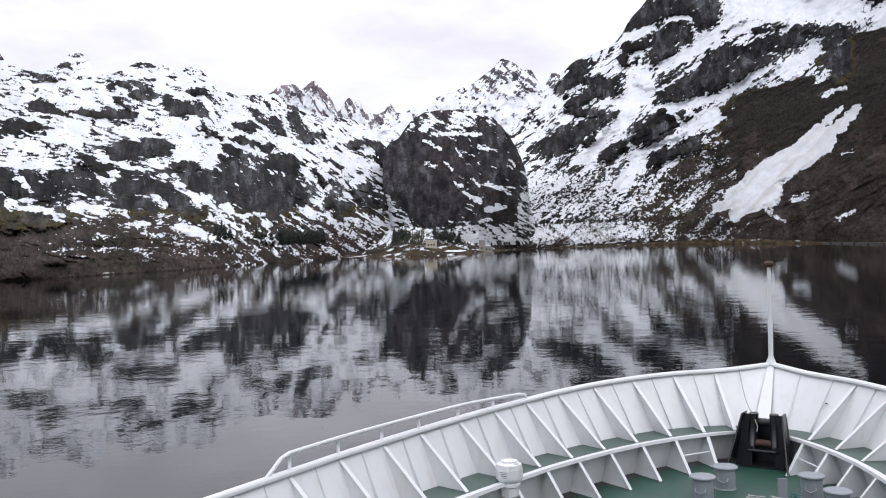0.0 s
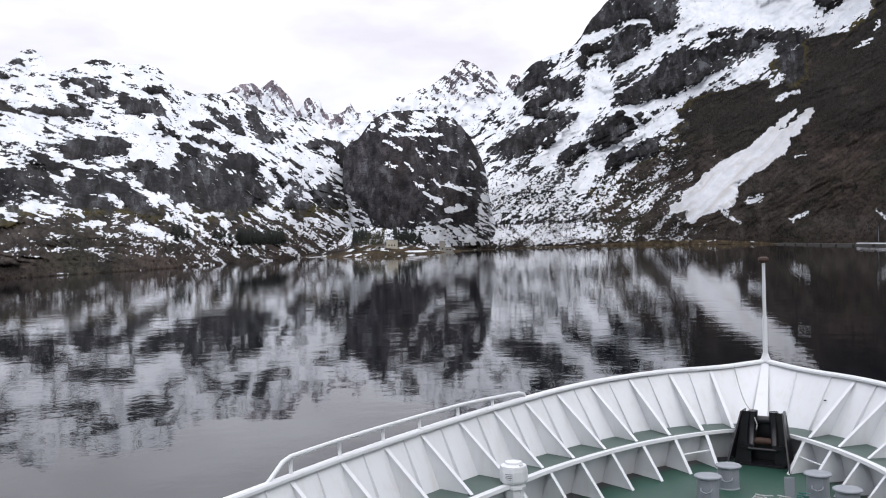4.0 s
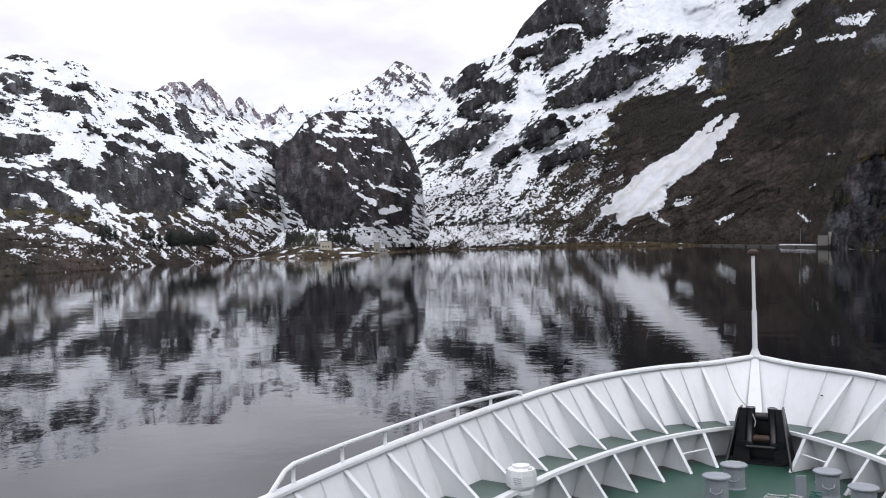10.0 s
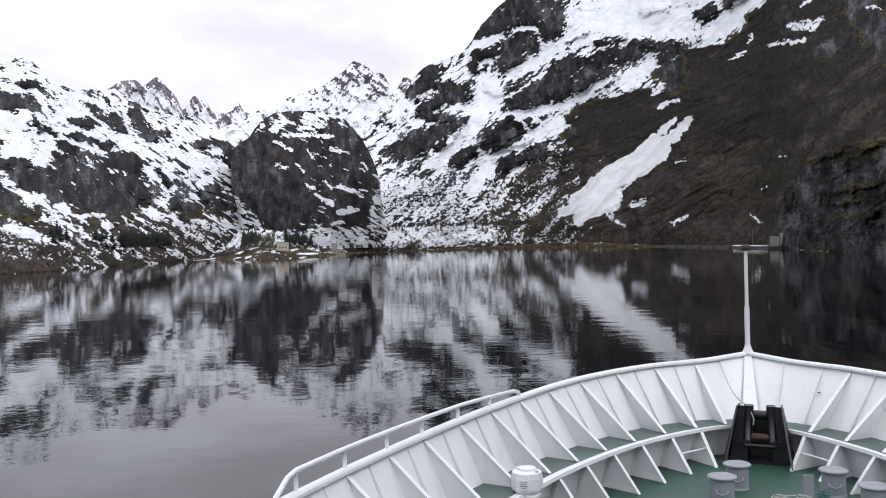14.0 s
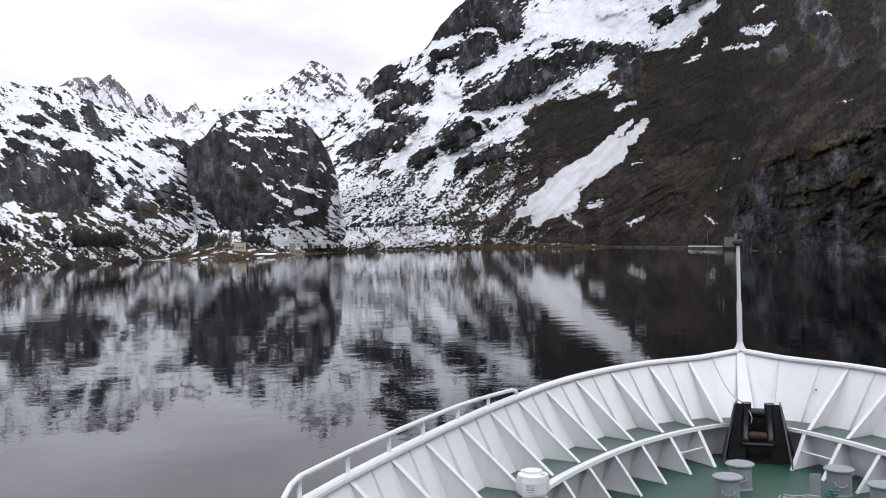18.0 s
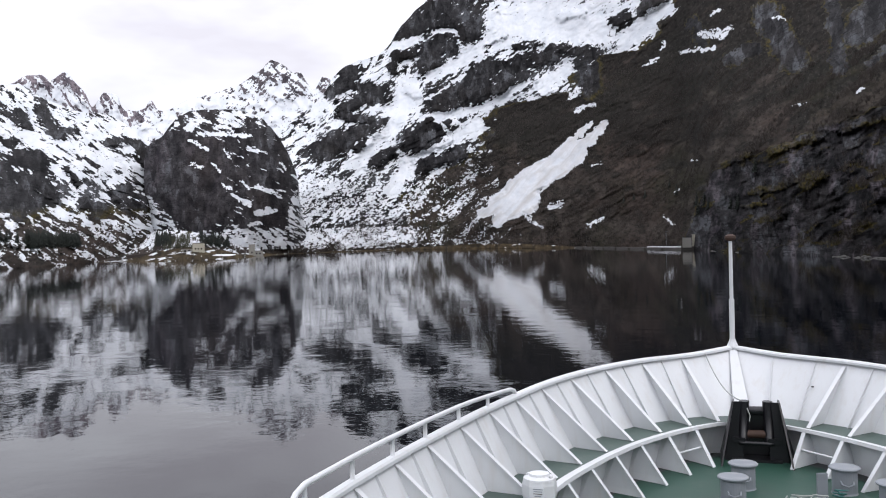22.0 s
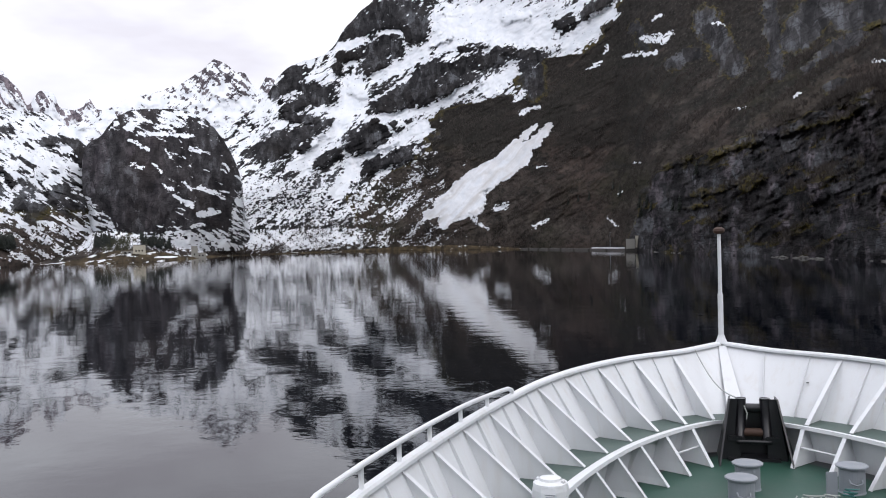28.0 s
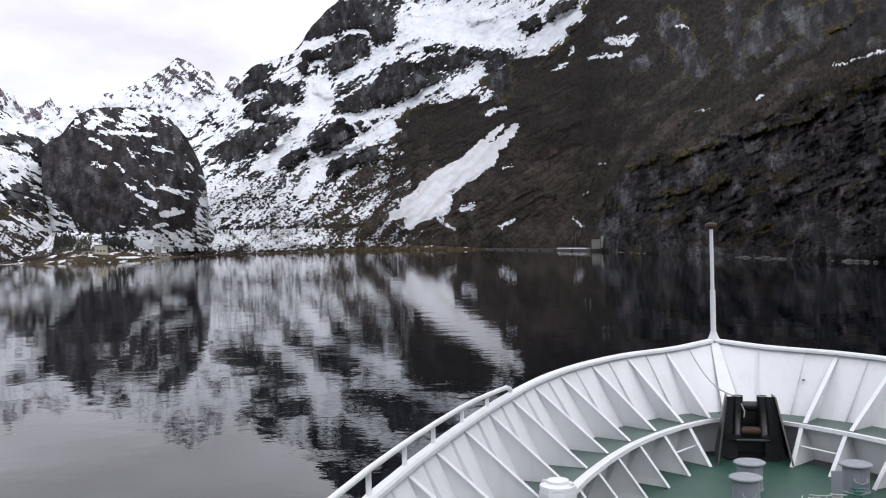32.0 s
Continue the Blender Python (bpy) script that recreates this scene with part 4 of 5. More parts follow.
add_plate(bm, [(-0.09, -0.36, RIM_Z - 0.02), (0.09, -0.36, RIM_Z - 0.02), (0.19, -2.3, LEDGE_Z + 0.02), (-0.19, -2.3, LEDGE_Z + 0.02)], 0.05)
part("stem_post", bm, WHITE, ship)

# jackstaff at the stem
staff = part("jackstaff", add_tube(bmesh.new(), [(0, -0.24, RIM_Z), (0, -0.24, RIM_Z + 1.25)], 0.065, 16), WHITE, ship)
part("upper_staff", add_tube(bmesh.new(), [(0, -0.24, RIM_Z + 1.25), (0, -0.24, RIM_Z + 2.72)], 0.047, 16, 0.043), WHITE, staff)
part("truck", add_turned(bmesh.new(), [(0.05, 0), (0.12, 0.03), (0.14, 0.08), (0.13, 0.13), (0.06, 0.17)], (0, -0.24, RIM_Z + 2.70)), RUST, staff, "rust-brown round cap")

# low hand rail on the port bulwark
bm = bmesh.new()
rail = [on(RIM, knot_at(s), -1, RIM_Z + h) for s, h in ((6.72, 0.03), (6.78, 0.12), (6.95, 0.17), (7.3, 0.19), (7.9, 0.22), (8.5, 0.25), (9.07, 0.27), (9.7, 0.28), (10.3, 0.29), (11, 0.30), (11.7, 0.31), (12.56, 0.32), (13.3, 0.32), (13.75, 0.32), (13.95, 0.27), (14.3, 0.02))]
handrail = part("handrail", add_tube(bm, rail, 0.038, 12), WHITE, ship, smooth=True)
for s in (7.89, 9.07, 10.3, 11.38, 12.56, 13.76):
    p = on(RIM, knot_at(s), -1, RIM_Z + 0.02)
    part("stanchion", add_tube(bmesh.new(), [p, p + Vector((0, 0, float(np.interp(s, (7.9, 9.1, 13.8), (0.2, 0.25, 0.3)))))], 0.032, 10), WHITE, handrail, smooth=True)


def ship_at(x, y, z, turn=0):
    """A world pose from a place in the ship."""
    return ship.matrix_world @ pose(x, y, z, 0, 0, turn)


def bollard(u, v, h=0.5):
    thing = new("mooring_bollard")
    thing.matrix_world = ship_at(u, v, DECK_Z)
    part("post", add_turned(bmesh.new(), [(0.24, 0), (0.225, 0.03), (0.225, h - 0.06)]), GREY, thing, smooth=False)
    part("cap", add_turned(bmesh.new(), [(0.24, h - 0.06), (0.275, h - 0.04), (0.28, h - 0.015), (0.26, h)]), GREY, thing)
    part("hook", add_tube(bmesh.new(), [(-0.11, -0.225, h * 0.55), (-0.10, -0.29, h * 0.45), (0, -0.31, h * 0.38), (0.10, -0.29, h * 0.45), (0.11, -0.225, h * 0.55)], 0.016, 6), GREY, thing, "pale worn steel hook")
    return tagged(thing, "grey painted steel mooring bollard on the green deck", "bollard", "bollards on the foredeck")


def to_ship(x, y):
    """Ship coordinates of a place seen from the middle of the swing."""
    p = ship.matrix_world.inverted() @ (Matrix.Rotation(radians(-MID), 4, "Z") @ Vector((x, y, 0)))
    return p.x, p.y


for x, y in ((5.28, 16.75), (5.85, 17.65), (7.55, 17.05), (7.8, 15.9)):
    bollard(*to_ship(x, y))

# roller fairlead in the middle of the bow
fair = new("roller_fairlead")
fair.matrix_world = ship_at(0.16, -3.35, DECK_Z, -6) @ Matrix.Diagonal((0.79, 0.95, 0.97, 1))
tagged(fair, "black steel roller fairlead with rusty rollers at the stem", "fairlead")
for side in (-1, 1):
    bm = bmesh.new()
    add_plate(bm, [(side * 0.90, -0.62, 0), (side * 0.92, -0.2, 0.25), (side * 0.80, 0.42, 0), (side * 0.58, 0.42, 1.32), (side * 0.60, 0.02, 1.32)], 0.05)
    part("cheek", bm, BLACK, fair)
    bm = bmesh.new()
    add_plate(bm, [(side * 0.84, 0.06, 0), (side * 0.585, 0.16, 1.30), (side * 0.34, 0.16, 1.30), (side * 0.34, 0.10, 0)], 0.06)
    part("web_plate", bm, BLACK, fair)
    bm = bmesh.new()
    add_tube(bm, [(side * 0.35, 0.14, 0.42), (side * 0.32, 0.20, 1.0), (side * 0.30, 0.23, 1.27), (side * 0.30, 0.23, 1.31)], 0.135, 20)
    part("upright_roller", bm, BLACK, fair, smooth=True)
    bm = bmesh.new()
    add_box(bm, (0.36, 0.34, 0.12), (side * 0.46, 0.16, 0.46), None, 0.02)
    part("roller_seat", bm, BLACK, fair)
for z, y, r, m, label in ((1.08, 0.30, 0.10, BLACK, ""), (0.58, 0.16, 0.09, RUST, "rust-stained roller"), (0.40, 0.02, 0.045, BLACK, "")):
    bm = bmesh.new()
    add_tube(bm, [(-0.45, y, z), (-0.3, y, z), (0.3, y, z), (0.45, y, z)], r, 18)
    part("roller", bm, m, fair, label, smooth=True)
bm = bmesh.new()
add_plate(bm, [(-0.74, 0.47, 0), (0.74, 0.47, 0), (0.58, 0.47, 1.12), (-0.58, 0.47, 1.12)], 0.05)
part("back_plate", bm, BLACK, fair)
bm = bmesh.new()
add_box(bm, (1.3, 0.5, 0.05), (0, 0.15, 0.03))
part("foot_plate", bm, BLACK, fair)

# light line from the rim down to the fairlead
a_, b_ = on(RIM, knot_at(0.95), -1, RIM_Z + 0.06), Vector((-0.06, -3.12, 7.20))
line = [a_ + (b_ - a_) * (k / 14) + Vector((0, 0, -0.28 * math.sin(math.pi * k / 14) ** 1.0)) for k in range(15)]
line += [Vector((0.0, -3.24, 7.05)), Vector((0.05, -3.26, 6.92)), Vector((0.03, -3.27, 6.80))]
ob = obj("heaving_line", add_tube(bmesh.new(), line, 0.014, 6), ROPE)
ob.matrix_world = ship.matrix_world
tagged(ob, "thin grey line hanging from the rim over the fairlead", "rope")

# white capped drum near the port ledge, with a printed notice
drum = new("deck_lamp")
ux, uy = to_ship(1.36, 14.75)
drum.matrix_world = ship_at(ux, uy, LEDGE_Z - 0.16, 17)
tagged(drum, "white capped lamp drum with a small notice on it", "lamp")
part("body", add_turned(bmesh.new(), [(0.19, 0), (0.20, 0.18), (0.235, 0.20), (0.235, 0.25), (0.20, 0.28), (0.26, 0.32), (0.275, 0.36), (0.275, 0.54), (0.26, 0.60)], sides=8), WHITE, drum)
part("cap", add_turned(bmesh.new(), [(0.258, 0.602), (0.25, 0.635), (0.165, 0.665), (0.155, 0.70), (0.05, 0.715)], sides=16), WHITE, drum)
for w in (-40, 50, 140):
    part("cap_lug", add_box(bmesh.new(), (0.05, 0.08, 0.05), (0.2 * math.cos(radians(w)), 0.2 * math.sin(radians(w)), 0.655), Matrix.Rotation(radians(w), 4, "Z"), 0.01), WHITE, drum)
notice = part("notice", add_box(bmesh.new(), (0.2, 0.008, 0.15), (-0.075, -0.262, 0.46), Matrix.Rotation(radians(-22.5), 4, "Z")), WHITE, drum, "white printed notice plate")
for k, (wide, ink) in enumerate(((0.15, GREY), (0.13, GREY), (0.14, RUST), (0.10, GREY))):
    part("notice_line", add_box(bmesh.new(), (wide, 0.006, 0.010), (-0.077, -0.268, 0.515 - 0.035 * k), Matrix.Rotation(radians(-22.5), 4, "Z")), ink, notice, "printed bar")

# step rods between the lower brackets, drain hole, stem cap
for side in (-1, 1):
    n1, n2 = knot_at(2.22), knot_at(3.24)
    ends = []
    for t in (n1, n2):
        n = (on(EDGE, t, side, 0) - on(BASE, t, side, 0)).normalized()
        ends.append(on(EDGE, t, side, DECK_Z + 0.36) + n * 0.18)
    part("step_rod", add_tube(bmesh.new(), ends, 0.02, 8), WHITE, ship)
q = on(RIM, knot_at(1.85), 1, 0) * 0.55 + on(BASE, knot_at(1.85), 1, 0) * 0.45
part("drain_hole", add_turned(bmesh.new(), [(0.03, 0), (0.03, 0.02)], (q.x - 0.03, q.y - 0.05, 7.38), 10), BLACK, ship)
part("staff_socket", add_turned(bmesh.new(), [(0.15, 0), (0.13, 0.05), (0.09, 0.14), (0.075, 0.2)], (0, -0.24, RIM_Z + 0.05), 16), WHITE, ship)

# flat grey post, teal rope and frayed ends on the deck
def deck_place(x, y, z=DECK_Z, turn=0):
    return ship_at(*to_ship(x, y), z, turn)


post = new("flat_post")
post.matrix_world = deck_place(6.88, 16.6, DECK_Z, 10)
tagged(post, "flat grey steel post standing on the green deck", "post")
part("plate", add_box(bmesh.new(), (0.20, 0.04, 0.52), (0, 0, 0.26), None, 0.008), GREY, post)
part("gusset", add_plate(bmesh.new(), [(0, 0.02, 0), (0, 0.2, 0), (0, 0.02, 0.3)], 0.02), GREY, post)
r_ = random.Random(9)


def coil(name, label, material, at, loops, radius, thick):
    pts = []
    for k in range(loops * 14):
        w, rr = k * math.tau / 14, radius * (0.7 + 0.3 * math.sin(k * 0.37)) 
        pts.append((rr * math.cos(w) + r_.uniform(-0.02, 0.02), 0.7 * rr * math.sin(w), 0.03 + 0.10 * abs(math.sin(k * 0.21)) + 0.004 * k))
    ob = obj(name, add_tube(bmesh.new(), pts, thick, 6), material)
    ob.matrix_world = at
    return tagged(ob, label, "rope")


coil("teal_rope", "small heap of teal rope beside the post", TEAL, deck_place(7.12, 16.38), 3, 0.15, 0.014)
coil("mooring_rope", "pale mooring rope lying on the green deck", ROPE, deck_place(6.3, 16.2), 3, 0.2, 0.014)
coil("mooring_rope", "pale mooring rope lying on the green deck", ROPE, deck_place(6.75, 16.3), 2, 0.16, 0.014)
for x, y in ((6.0, 16.35), (6.55, 16.4), (6.9, 16.2)):
    bm = bmesh.new()
    for k in range(6):
        w = r_.uniform(0, math.tau)
        add_tube(bm, [(0, 0, 0.02), (0.12 * math.cos(w), 0.12 * math.sin(w), 0.10), (0.28 * math.cos(w), 0.28 * math.sin(w), r_.uniform(0.03, 0.16))], 0.012, 5)
    ob = obj("frayed_rope_end", bm, ROPE)
    ob.matrix_world = deck_place(x, y)
    tagged(ob, "frayed pale rope end on the green deck", "rope")


# ---- along the shore: headland, buildings, trees, quay ----
def at_bearing(bearing, distance, z=0.0):
    return Vector((distance * math.sin(radians(bearing)), distance * math.cos(radians(bearing)), z))


def spit_shares(a, e, s):
    n = streaks(a, e, 4, 101, 1.2, 5.0)
    drift = ramp01(np.hypot((a + 10.2) / 0.75, (e + 0.38) / 0.07), 1.2, 0.7)
    return 0.20 + 0.22 * n + 0.12 * ramp01(s, 0.3, 0.8) + 0.6 * drift, 0.95 + 0 * a, 0 * a


hillside("headland", "low grassy headland with brown turf and patches of snow", deg(-18, -3.6, 0.04), 60, ([(-18, 985), (-16.5, 950), (-14.5, 925), (-12.5, 925), (-11, 965), (-9.6, 1080), (-8.2, 1260), (-6, 1500), (-3.6, 1680)], 0),
         [(-18, -0.62), (-16.6, -0.56), (-15.6, -0.42), (-14.8, -0.22), (-14.0, -0.02), (-12.8, 0.12), (-11.4, 0.10), (-10.4, -0.08), (-9.2, -0.26), (-8, -0.34), (-7, -0.38), (-6, -0.36), (-3.6, -0.33)], [(-18, 1040), (-14, 1085), (-11, 1120), (-9, 1260), (-6, 1620), (-3.6, 1800)], 1.0,
         lambda a, e, s: 5 * fbm(a * 1.5, e * 2, 103, 4), spit_shares, 0.10, 200, 17, 1.0, material=TURF)


def bank_shares(a, e, s):
    return 0.14 + 0.20 * streaks(a, e, 2, 105, 1.0, 8.0) + 0.10 * ramp01(s, 0.5, 0.9), 0.95 + 0 * a, 0 * a


hillside("shore_bank", "low bank of rust-brown grass along the fjord's head", deg(-4.4, 13.0, 0.04), 24, ([(d, r - 40) for d, r in SHORE if -9 < d < 16], 0),
         [(-4.4, -0.32), (0, -0.25), (3, -0.14), (6, -0.06), (8.5, -0.10), (11, -0.26), (13, -0.42)], [(d, r + 25) for d, r in SHORE if -9 < d < 16], 1.0,
         lambda a, e, s: 3 * fbm(a * 1.2, e * 2, 107, 4), bank_shares, 0.07, 120, 18, 0.8, material=TURF)


def height_over(bearing, distance):
    """Ground height at a bearing and distance, of the highest hillside there."""
    best = 0.0
    for name in ("west_hillside", "east_mountain", "headland"):
        a, co, veg, snow = GRID[name]
        if a[0] <= bearing <= a[-1]:
            k = int(np.argmin(np.abs(a - bearing)))
            col = co[:-3, k]
            r = np.maximum.accumulate(np.hypot(col[:, 0], col[:, 1]))
            if r[0] <= distance <= r[-1]:
                best = max(best, float(np.interp(distance, r, col[:, 2])))
    return best


CONCRETE = paint("weathered_concrete", (0.27, 0.26, 0.235), 0.85, (0.14, 0.12, 0.10), 0.6, 0.25)
STONE = paint("dark_quay_stone", (0.055, 0.050, 0.045), 0.9, (0.12, 0.11, 0.10), 0.6, 0.2)
PLASTER = paint("cream_plaster", (0.46, 0.43, 0.35), 0.8, (0.25, 0.22, 0.18), 0.5, 0.3)
ROOF = paint("dark_roofing", (0.10, 0.095, 0.09), 0.8, (0.2, 0.19, 0.18), 0.4, 0.4)
PANE = paint("dark_window", (0.015, 0.017, 0.02), 0.15, (0.04, 0.04, 0.04), 0.2)
BARK = paint("grey_bark", (0.055, 0.048, 0.042), 0.9, (0.02, 0.02, 0.02), 0.4, 1.0)
SPRUCE = paint("dark_spruce_needles", (0.008, 0.013, 0.009), 0.8, (0.016, 0.020, 0.011), 0.6, 0.6)
SCRUB = paint("bare_birch_scrub", (0.055, 0.045, 0.040), 0.9, (0.088, 0.076, 0.069), 0.8, 0.05)
SHRUB_GREEN = paint("pale_willow", (0.055, 0.056, 0.034), 0.9, (0.05, 0.05, 0.03), 0.6, 0.3)
SNOW = paint("packed_snow", (0.82, 0.83, 0.86), 0.6, (0.55, 0.53, 0.5), 0.3, 0.3)


def block(thing, name, size, at, material, bevel=0.05, label=""):
    return part(name, add_box(bmesh.new(), size, at, None, bevel), material, thing, label)


def windows(thing, count, size, x0, step, y, z, wall):
    for k in range(count):
        frame_ = part("window", add_box(bmesh.new(), (size[0] + 0.3, 0.16, size[1] + 0.3), (x0 + k * step, y, z), None, 0.02), wall, thing)
        part("pane", add_box(bmesh.new(), (size[0], 0.1, size[1]), (x0 + k * step, y - 0.05, z)), PANE, frame_)


def stand(name, p, label, category):
    thing = new(name)
    thing.matrix_world = pose(p.x, p.y, p.z, 0, 0, -math.degrees(math.atan2(p.x, p.y)))
    return tagged(thing, label, category)


# power house on the headland
p = at_bearing(-11.75, 1060, height_over(-11.75, 1060) - 0.6)
house = stand("power_house", p, "small cream two-storey house with a flat dark roof", "house")
block(house, "wall", (13.5, 9, 11), (0, 0, 5.0), PLASTER)
block(house, "roof", (14.3, 9.8, 0.6), (0, 0, 10.8), ROOF)
windows(house, 3, (1.5, 1.9), -3.5, 3.3, -4.55, 4.2, PLASTER)
wing = block(house, "wing", (12, 7, 4.6), (-12.7, 0.5, 1.8), CONCRETE)
block(house, "wing_roof", (12.6, 7.6, 0.5), (-12.7, 0.5, 4.3), ROOF)
windows(house, 2, (2.2, 1.6), -15, 4.5, -3.1, 2.2, CONCRETE)

# tall concrete building by the water
p = at_bearing(-8.4, 1265, height_over(-8.4, 1265) - 0.8)
tower = stand("intake_tower", p, "tall bare concrete building at the water's edge", "building")
block(tower, "wall", (8.5, 9, 17), (-1.5, 0, 7.5), CONCRETE)
block(tower, "parapet", (9.1, 9.6, 0.7), (-1.5, 0, 16.2), CONCRETE)
block(tower, "wing", (13, 8, 8), (7.5, 0.5, 3.0), CONCRETE)
block(tower, "wing_roof", (13.5, 8.5, 0.5), (7.5, 0.5, 7.2), ROOF)
windows(tower, 1, (1.6, 2.6), -1.5, 1, -4.55, 5.0, CONCRETE)
windows(tower, 2, (2.0, 1.8), 5.0, 4.5, -3.55, 3.5, CONCRETE)

# quay along the shore, with two sheds under the cliff
QUAY_A, QUAY_B = at_bearing(12.5, 1345), at_bearing(19.3, 850)
quay = new("quay")
mid = (QUAY_A + QUAY_B) / 2
quay.matrix_world = Matrix.Translation(mid) @ Matrix.Rotation(math.atan2(QUAY_B.y - QUAY_A.y, QUAY_B.x - QUAY_A.x), 4, "Z")
tagged(quay, "low stone quay with a strip of snow under the cliff", "quay")
LONG = (QUAY_B - QUAY_A).length
for k in range(24):
    block(quay, "quay_block", (LONG / 24 - 0.25, 9 + 2 * (k % 3), 3.6 + 0.5 * math.sin(k * 1.7)), (-LONG / 2 + (k + 0.5) * LONG / 24, 2, 0.2), STONE, 0.2)
block(quay, "snow_strip", (LONG * 0.2, 5, 1.0), (LONG * 0.34, 3.0, 2.6), SNOW, 0.3)
p = at_bearing(19.6, 838, 1.8)
shed = stand("quay_shed", p, "pair of pale concrete sheds at the end of the quay", "shed")
block(shed, "base", (20, 9, 4.6), (1, 2, -0.9), STONE)
block(shed, "wall", (8.2, 7, 9), (-3.5, 0, 5.0), CONCRETE)
block(shed, "wall", (8.0, 7, 12), (5.0, 3, 6.5), PLASTER)
block(shed, "roof", (8.8, 7.5, 0.5), (-3.5, 0, 9.7), ROOF)
block(shed, "roof", (8.6, 7.5, 0.5), (5.0, 3, 12.7), ROOF)
windows(shed, 1, (1.8, 2.2), 4.4, 1, -0.55, 8.0, PLASTER)
p = at_bearing(18.1, 935, 2.0)
mast = stand("quay_mast", p, "thin grey steel mast on the quay", "mast")
part("pole", add_tube(bmesh.new(), [(0, 0, -1), (0, 0, 17)], 0.22, 8, 0.12), GREY, mast)
part("lamp_arm", add_tube(bmesh.new(), [(0, 0, 16.5), (1.8, 0, 16.8)], 0.1, 6), GREY, mast)

rnd = random.Random(4)


def spruce(height, seed):
    """A spruce: tapered trunk, tiers of drooping, ragged boughs."""
    r = random.Random(seed)
    thing = new("spruce_tree")
    part("trunk", add_tube(bmesh.new(), [(0, 0, -1.5), (0.05, 0, height * 0.5), (0, 0.05, height)], 0.22, 6, 0.03), BARK, thing)
    bm = bmesh.new()
    tiers = 9
    for k in range(tiers):
        z = height * (0.08 + 0.9 * k / tiers)
        reach = height * 0.29 * (1 - k / tiers) ** 0.8 + 0.25
        turn = r.random() * 6
        for j in range(8):
            w = turn + j * math.tau / 8 + r.uniform(-0.25, 0.25)
            q = reach * r.uniform(0.65, 1.15)
            tip = Vector((q * math.cos(w), q * math.sin(w), z - 0.35 * q + r.uniform(-0.2, 0.2)))
            sidew = Vector((-math.sin(w), math.cos(w), 0)) * q * 0.34
            root, mid = Vector((0, 0, z + height * 0.07)), Vector((q * 0.55 * math.cos(w), q * 0.55 * math.sin(w), z - 0.05 * q))
            vs = [bm.verts.new(c) for c in (root, mid + sidew, tip, mid - sidew, mid - Vector((0, 0, 0.22 * q)))]
            for f in ((0, 1, 2), (0, 2, 3), (1, 4, 2), (4, 3, 2), (0, 4, 1), (0, 3, 4)):
                bm.faces.new([vs[i] for i in f])
    part("crown", bm, SPRUCE, thing)
    return tagged(thing, "dark green spruce in the snow above the shore", "tree", "spruces above the shore")


kinds = [spruce(h, 20 + i) for i, h in enumerate((14, 11.5, 13, 10))]


def plant(bearing, distance, z, used=[0]):
    p = at_bearing(bearing, distance, z)
    m = pose(p.x, p.y, p.z, 0, 0, rnd.uniform(0, 360)) 
    if used[0] < len(kinds):
        kinds[used[0]].matrix_world = m
    else:
        copy_thing(kinds[used[0] % len(kinds)], m)
    used[0] += 1


def grow(name, count, b0, b1, e0, e1):
    """Plant trees where the ground of a hillside shows at these bearings and elevations."""
    a, co, veg, snow = GRID[name]
    for k in range(count):
        b, e = rnd.uniform(b0, b1), rnd.uniform(e0, e1)
        col = co[:-3, int(np.argmin(np.abs(a - b)))]
        r = np.hypot(col[:, 0], col[:, 1])
        i = int(np.argmin(np.abs(np.degrees(np.arctan2(col[:, 2] - EYE, r)) - e)))
        plant(b, float(r[i]), float(col[i, 2]))


grow("west_hillside", 120, -21.6, -18.7, 0.30, 0.62)
grow("east_mountain", 40, -18.6, -17.3, 0.05, 0.4)
grow("west_hillside", 10, -26, -22, 0.5, 1.2)
grow("east_mountain", 50, -14.3, -13.1, 0.15, 0.8)
grow("east_mountain", 60, -11.7, -9.9, 0.1, 0.8)
grow("east_mountain", 26, -5.0, 4.0, 0.9, 1.3)
grow("east_mountain", 12, 15.5, 24, 1.2, 4.0)


def scrub(name, label, material, places, tall, blades=7, seed=6):
    """Leafless bushes: fans of thin twigs, all in one mesh."""
    r = np.random.RandomState(seed)
    n = len(places)
    pos = np.repeat(np.asarray(places, np.float32), blades, axis=0)
    h = np.repeat(r.uniform(0.5, 1.2, n) * tall, blades) * r.uniform(0.6, 1.0, n * blades)
    w = r.uniform(0, math.tau, n * blades)
    lean = r.uniform(0.1, 0.75, n * blades) * h
    tip = pos + np.stack([lean * np.cos(w), lean * np.sin(w), h], 1)
    thick = 0.035 * h
    side = np.stack([-np.sin(w) * thick, np.cos(w) * thick, 0 * w], 1)
    mid = pos * 0.45 + tip * 0.55
    v = np.stack([pos - 0.2 * side - [0, 0, 0.4], mid + side, tip, mid - side], 1).reshape(-1, 3)
    i = np.arange(n * blades) * 4
    me = bpy.data.meshes.new(name)
    me.from_pydata(v.tolist(), [], np.stack([i, i + 1, i + 2, i + 3], 1).tolist())
    me.materials.append(material)
    return tagged(new(name, me), label, "shrubs", kind="stuff")


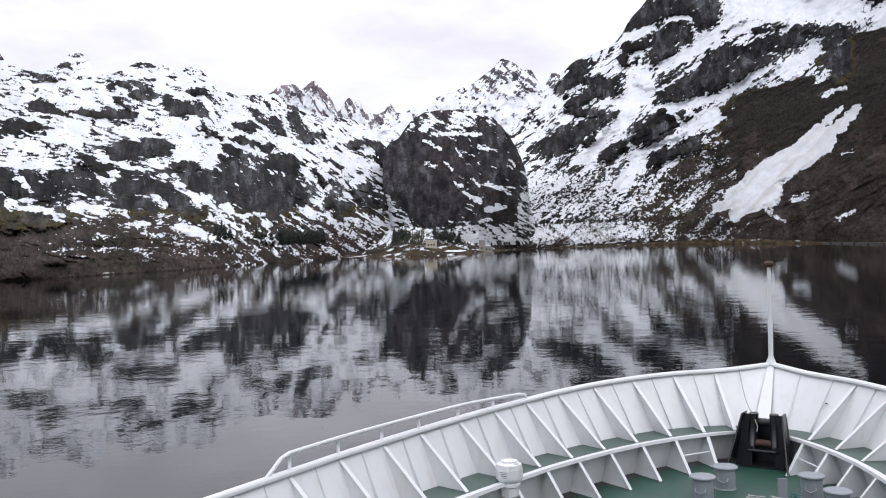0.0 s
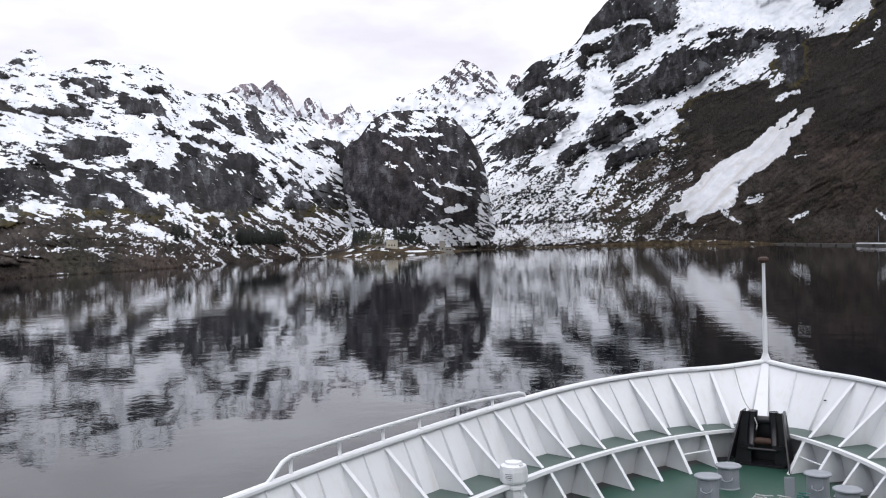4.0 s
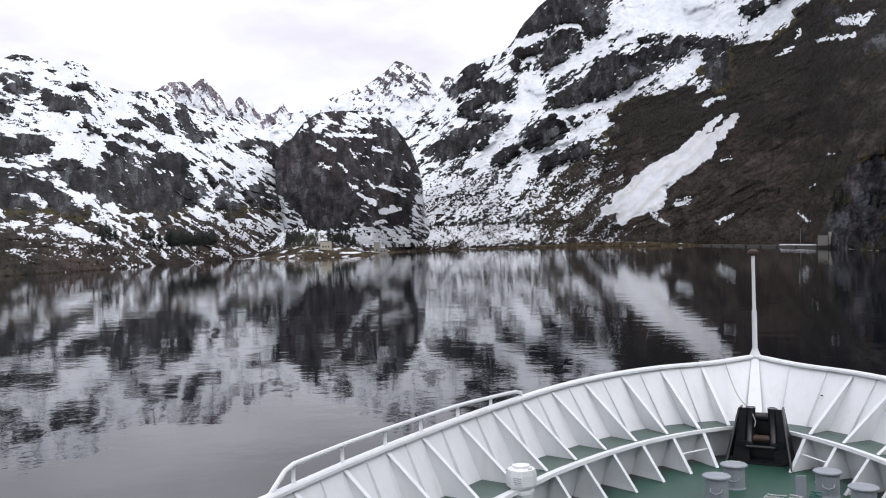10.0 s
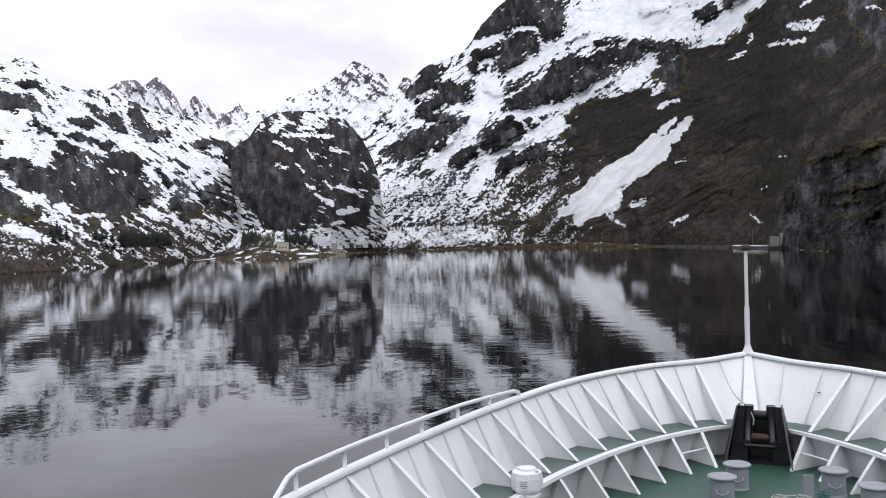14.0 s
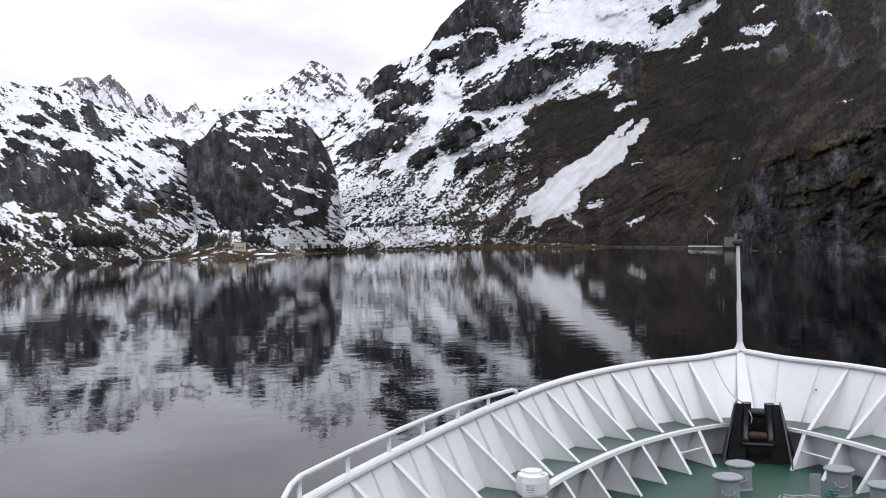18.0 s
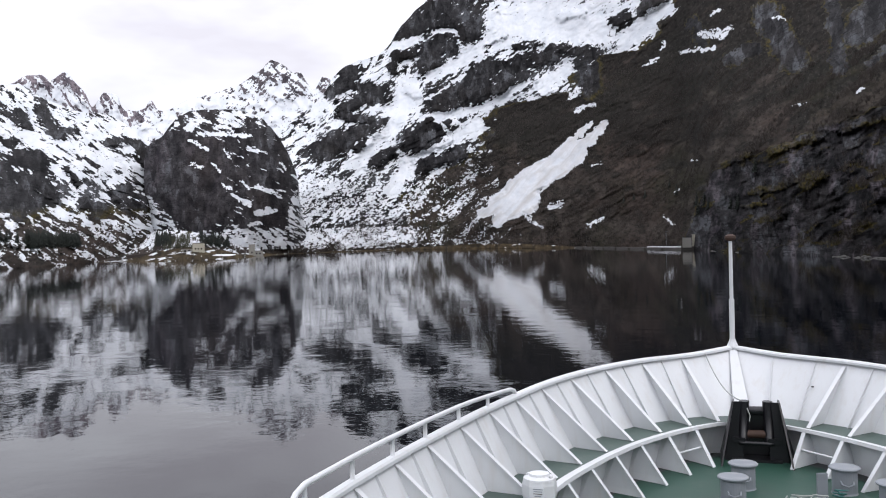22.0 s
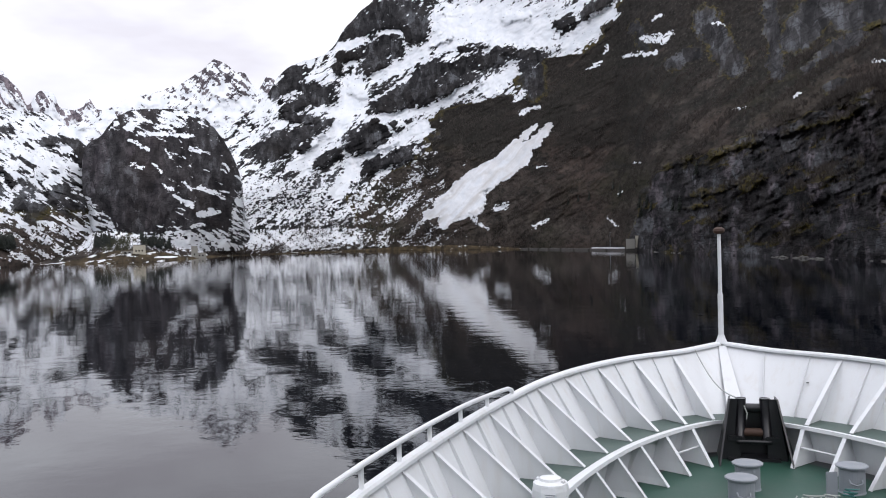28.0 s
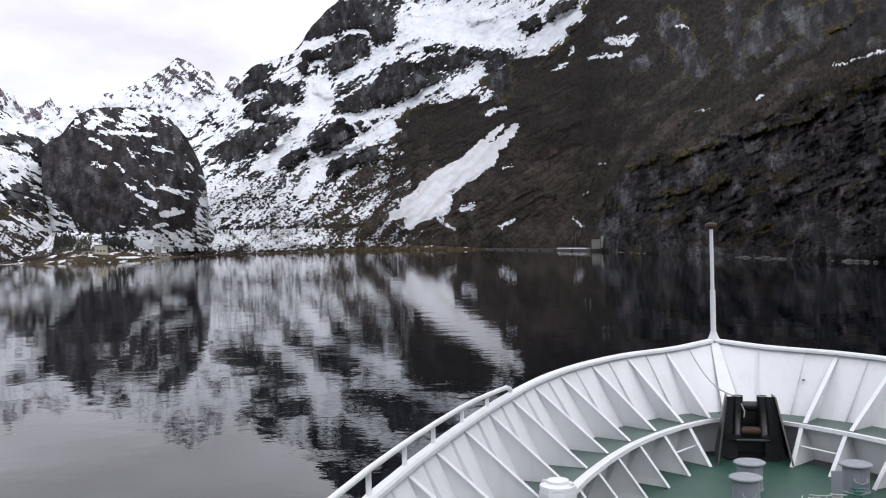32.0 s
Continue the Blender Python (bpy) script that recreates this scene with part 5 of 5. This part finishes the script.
def sow(name, n, a0, a1, up0, up1, seed, need=0.45, deep=0.42):
    a, co, veg, snow = GRID[name]
    r = np.random.RandomState(seed)
    k0, k1 = np.searchsorted(a, (a0, a1))
    top = co.shape[0] - 4
    out = []
    while len(out) < n:
        i, k = r.randint(int(up0 * top), int(up1 * top), 4000), r.randint(k0, k1 - 1, 4000)
        ok = (fbm(co[i, k, 0] / 60, co[i, k, 1] / 60 + co[i, k, 2] / 60, 201, 3) + r.uniform(-0.12, 0.12, 4000) > 0.02) & (snow[i, k] < deep) & (veg[i, k] + r.uniform(-0.3, 0.3, 4000) > need)
        f, g = r.uniform(0, 1, (2, 4000, 1))
        q = co[i, k] * (1 - f) + co[i, k + 1] * f
        q = q * (1 - g) + (co[i + 1, k] * (1 - f) + co[i + 1, k + 1] * f) * g
        out.extend(q[ok].tolist())
    return out[:n]


scrub("east_scrub", "leafless brown birch scrub on the steep slope", SCRUB, sow("east_mountain", 20000, 5, 40, 0.01, 0.55, 3), 2.9, 12)
scrub("valley_scrub", "bare grey birch scrub in the snow at the fjord's head", SCRUB, sow("east_mountain", 9000, -16, 7, 0.004, 0.16, 5, -0.4, 0.95), 4.2, 6, 8)
scrub("west_scrub", "bare brown scrub along the western shore", SCRUB, sow("west_hillside", 6000, -42, -16, 0.01, 0.24, 7, 0.3), 1.7, 6, 9)
scrub("willow_thicket", "pale green willow thicket behind the house", SHRUB_GREEN, [list(at_bearing(b, d, height_over(b, d))) for b, d in [(rnd.gauss(-12.9, 0.5), rnd.uniform(1270, 1400)) for k in range(200)]], 9.5, 9, 10)


# penstock down the slope behind the house
a, co, veg, snow = GRID["east_mountain"]
pipe = []
for k in range(13):
    b, e = -16.0 + 1.3 * k / 12, 4.2 - 3.2 * k / 12
    col = co[:-3, int(np.argmin(np.abs(a - b)))]
    i = int(np.argmin(np.abs(np.degrees(np.arctan2(col[:, 2] - EYE, np.hypot(col[:, 0], col[:, 1]))) - e)))
    pipe.append(Vector(col[i]) + Vector((0, 0, 0.6)))
ob = obj("penstock_pipe", add_tube(bmesh.new(), pipe, 0.9, 8), STONE)
tagged(ob, "dark steel penstock pipe running down the snowy slope", "pipe")

# pale boulders at the waterline under the cliff
BOULDER = paint("pale_shore_stone", (0.085, 0.082, 0.076), 0.9, (0.04, 0.037, 0.034), 0.6, 0.5)
shapes = []
for k in range(5):
    r = random.Random(60 + k)
    bm = bmesh.new()
    bmesh.ops.create_icosphere(bm, subdivisions=2, radius=1.0)
    for v in bm.verts:
        v.co *= 0.8 + 0.45 * (0.5 + 0.5 * noise.noise(v.co * 1.3 + Vector((7 * k, 0, 0)))) + r.uniform(-0.05, 0.05)
        v.co.z *= 0.62
    shapes.append(tagged(obj("boulder", bm, BOULDER), "pale worn boulder at the waterline under the cliff", "boulder", "boulders under the cliff"))
for k in range(60):
    b = rnd.choice((rnd.gauss(21.4, 0.6), rnd.gauss(28.6, 0.5), rnd.gauss(30.4, 0.4), rnd.gauss(34.5, 0.7)))
    p = at_bearing(b, float(spline(SHORE, b)) - rnd.uniform(0.5, 4.5), rnd.uniform(-0.6, 0.3))
    size = rnd.uniform(0.6, 1.9)
    m = pose(p.x, p.y, p.z, 0, 0, rnd.uniform(0, 360)) @ Matrix.Diagonal((size, size * rnd.uniform(0.7, 1.1), size * rnd.uniform(0.7, 1), 1))
    if k < 5:
        shapes[k].matrix_world = m
    else:
        copy_ = copy_thing(shapes[k % 5], Matrix())
        copy_.matrix_world = m
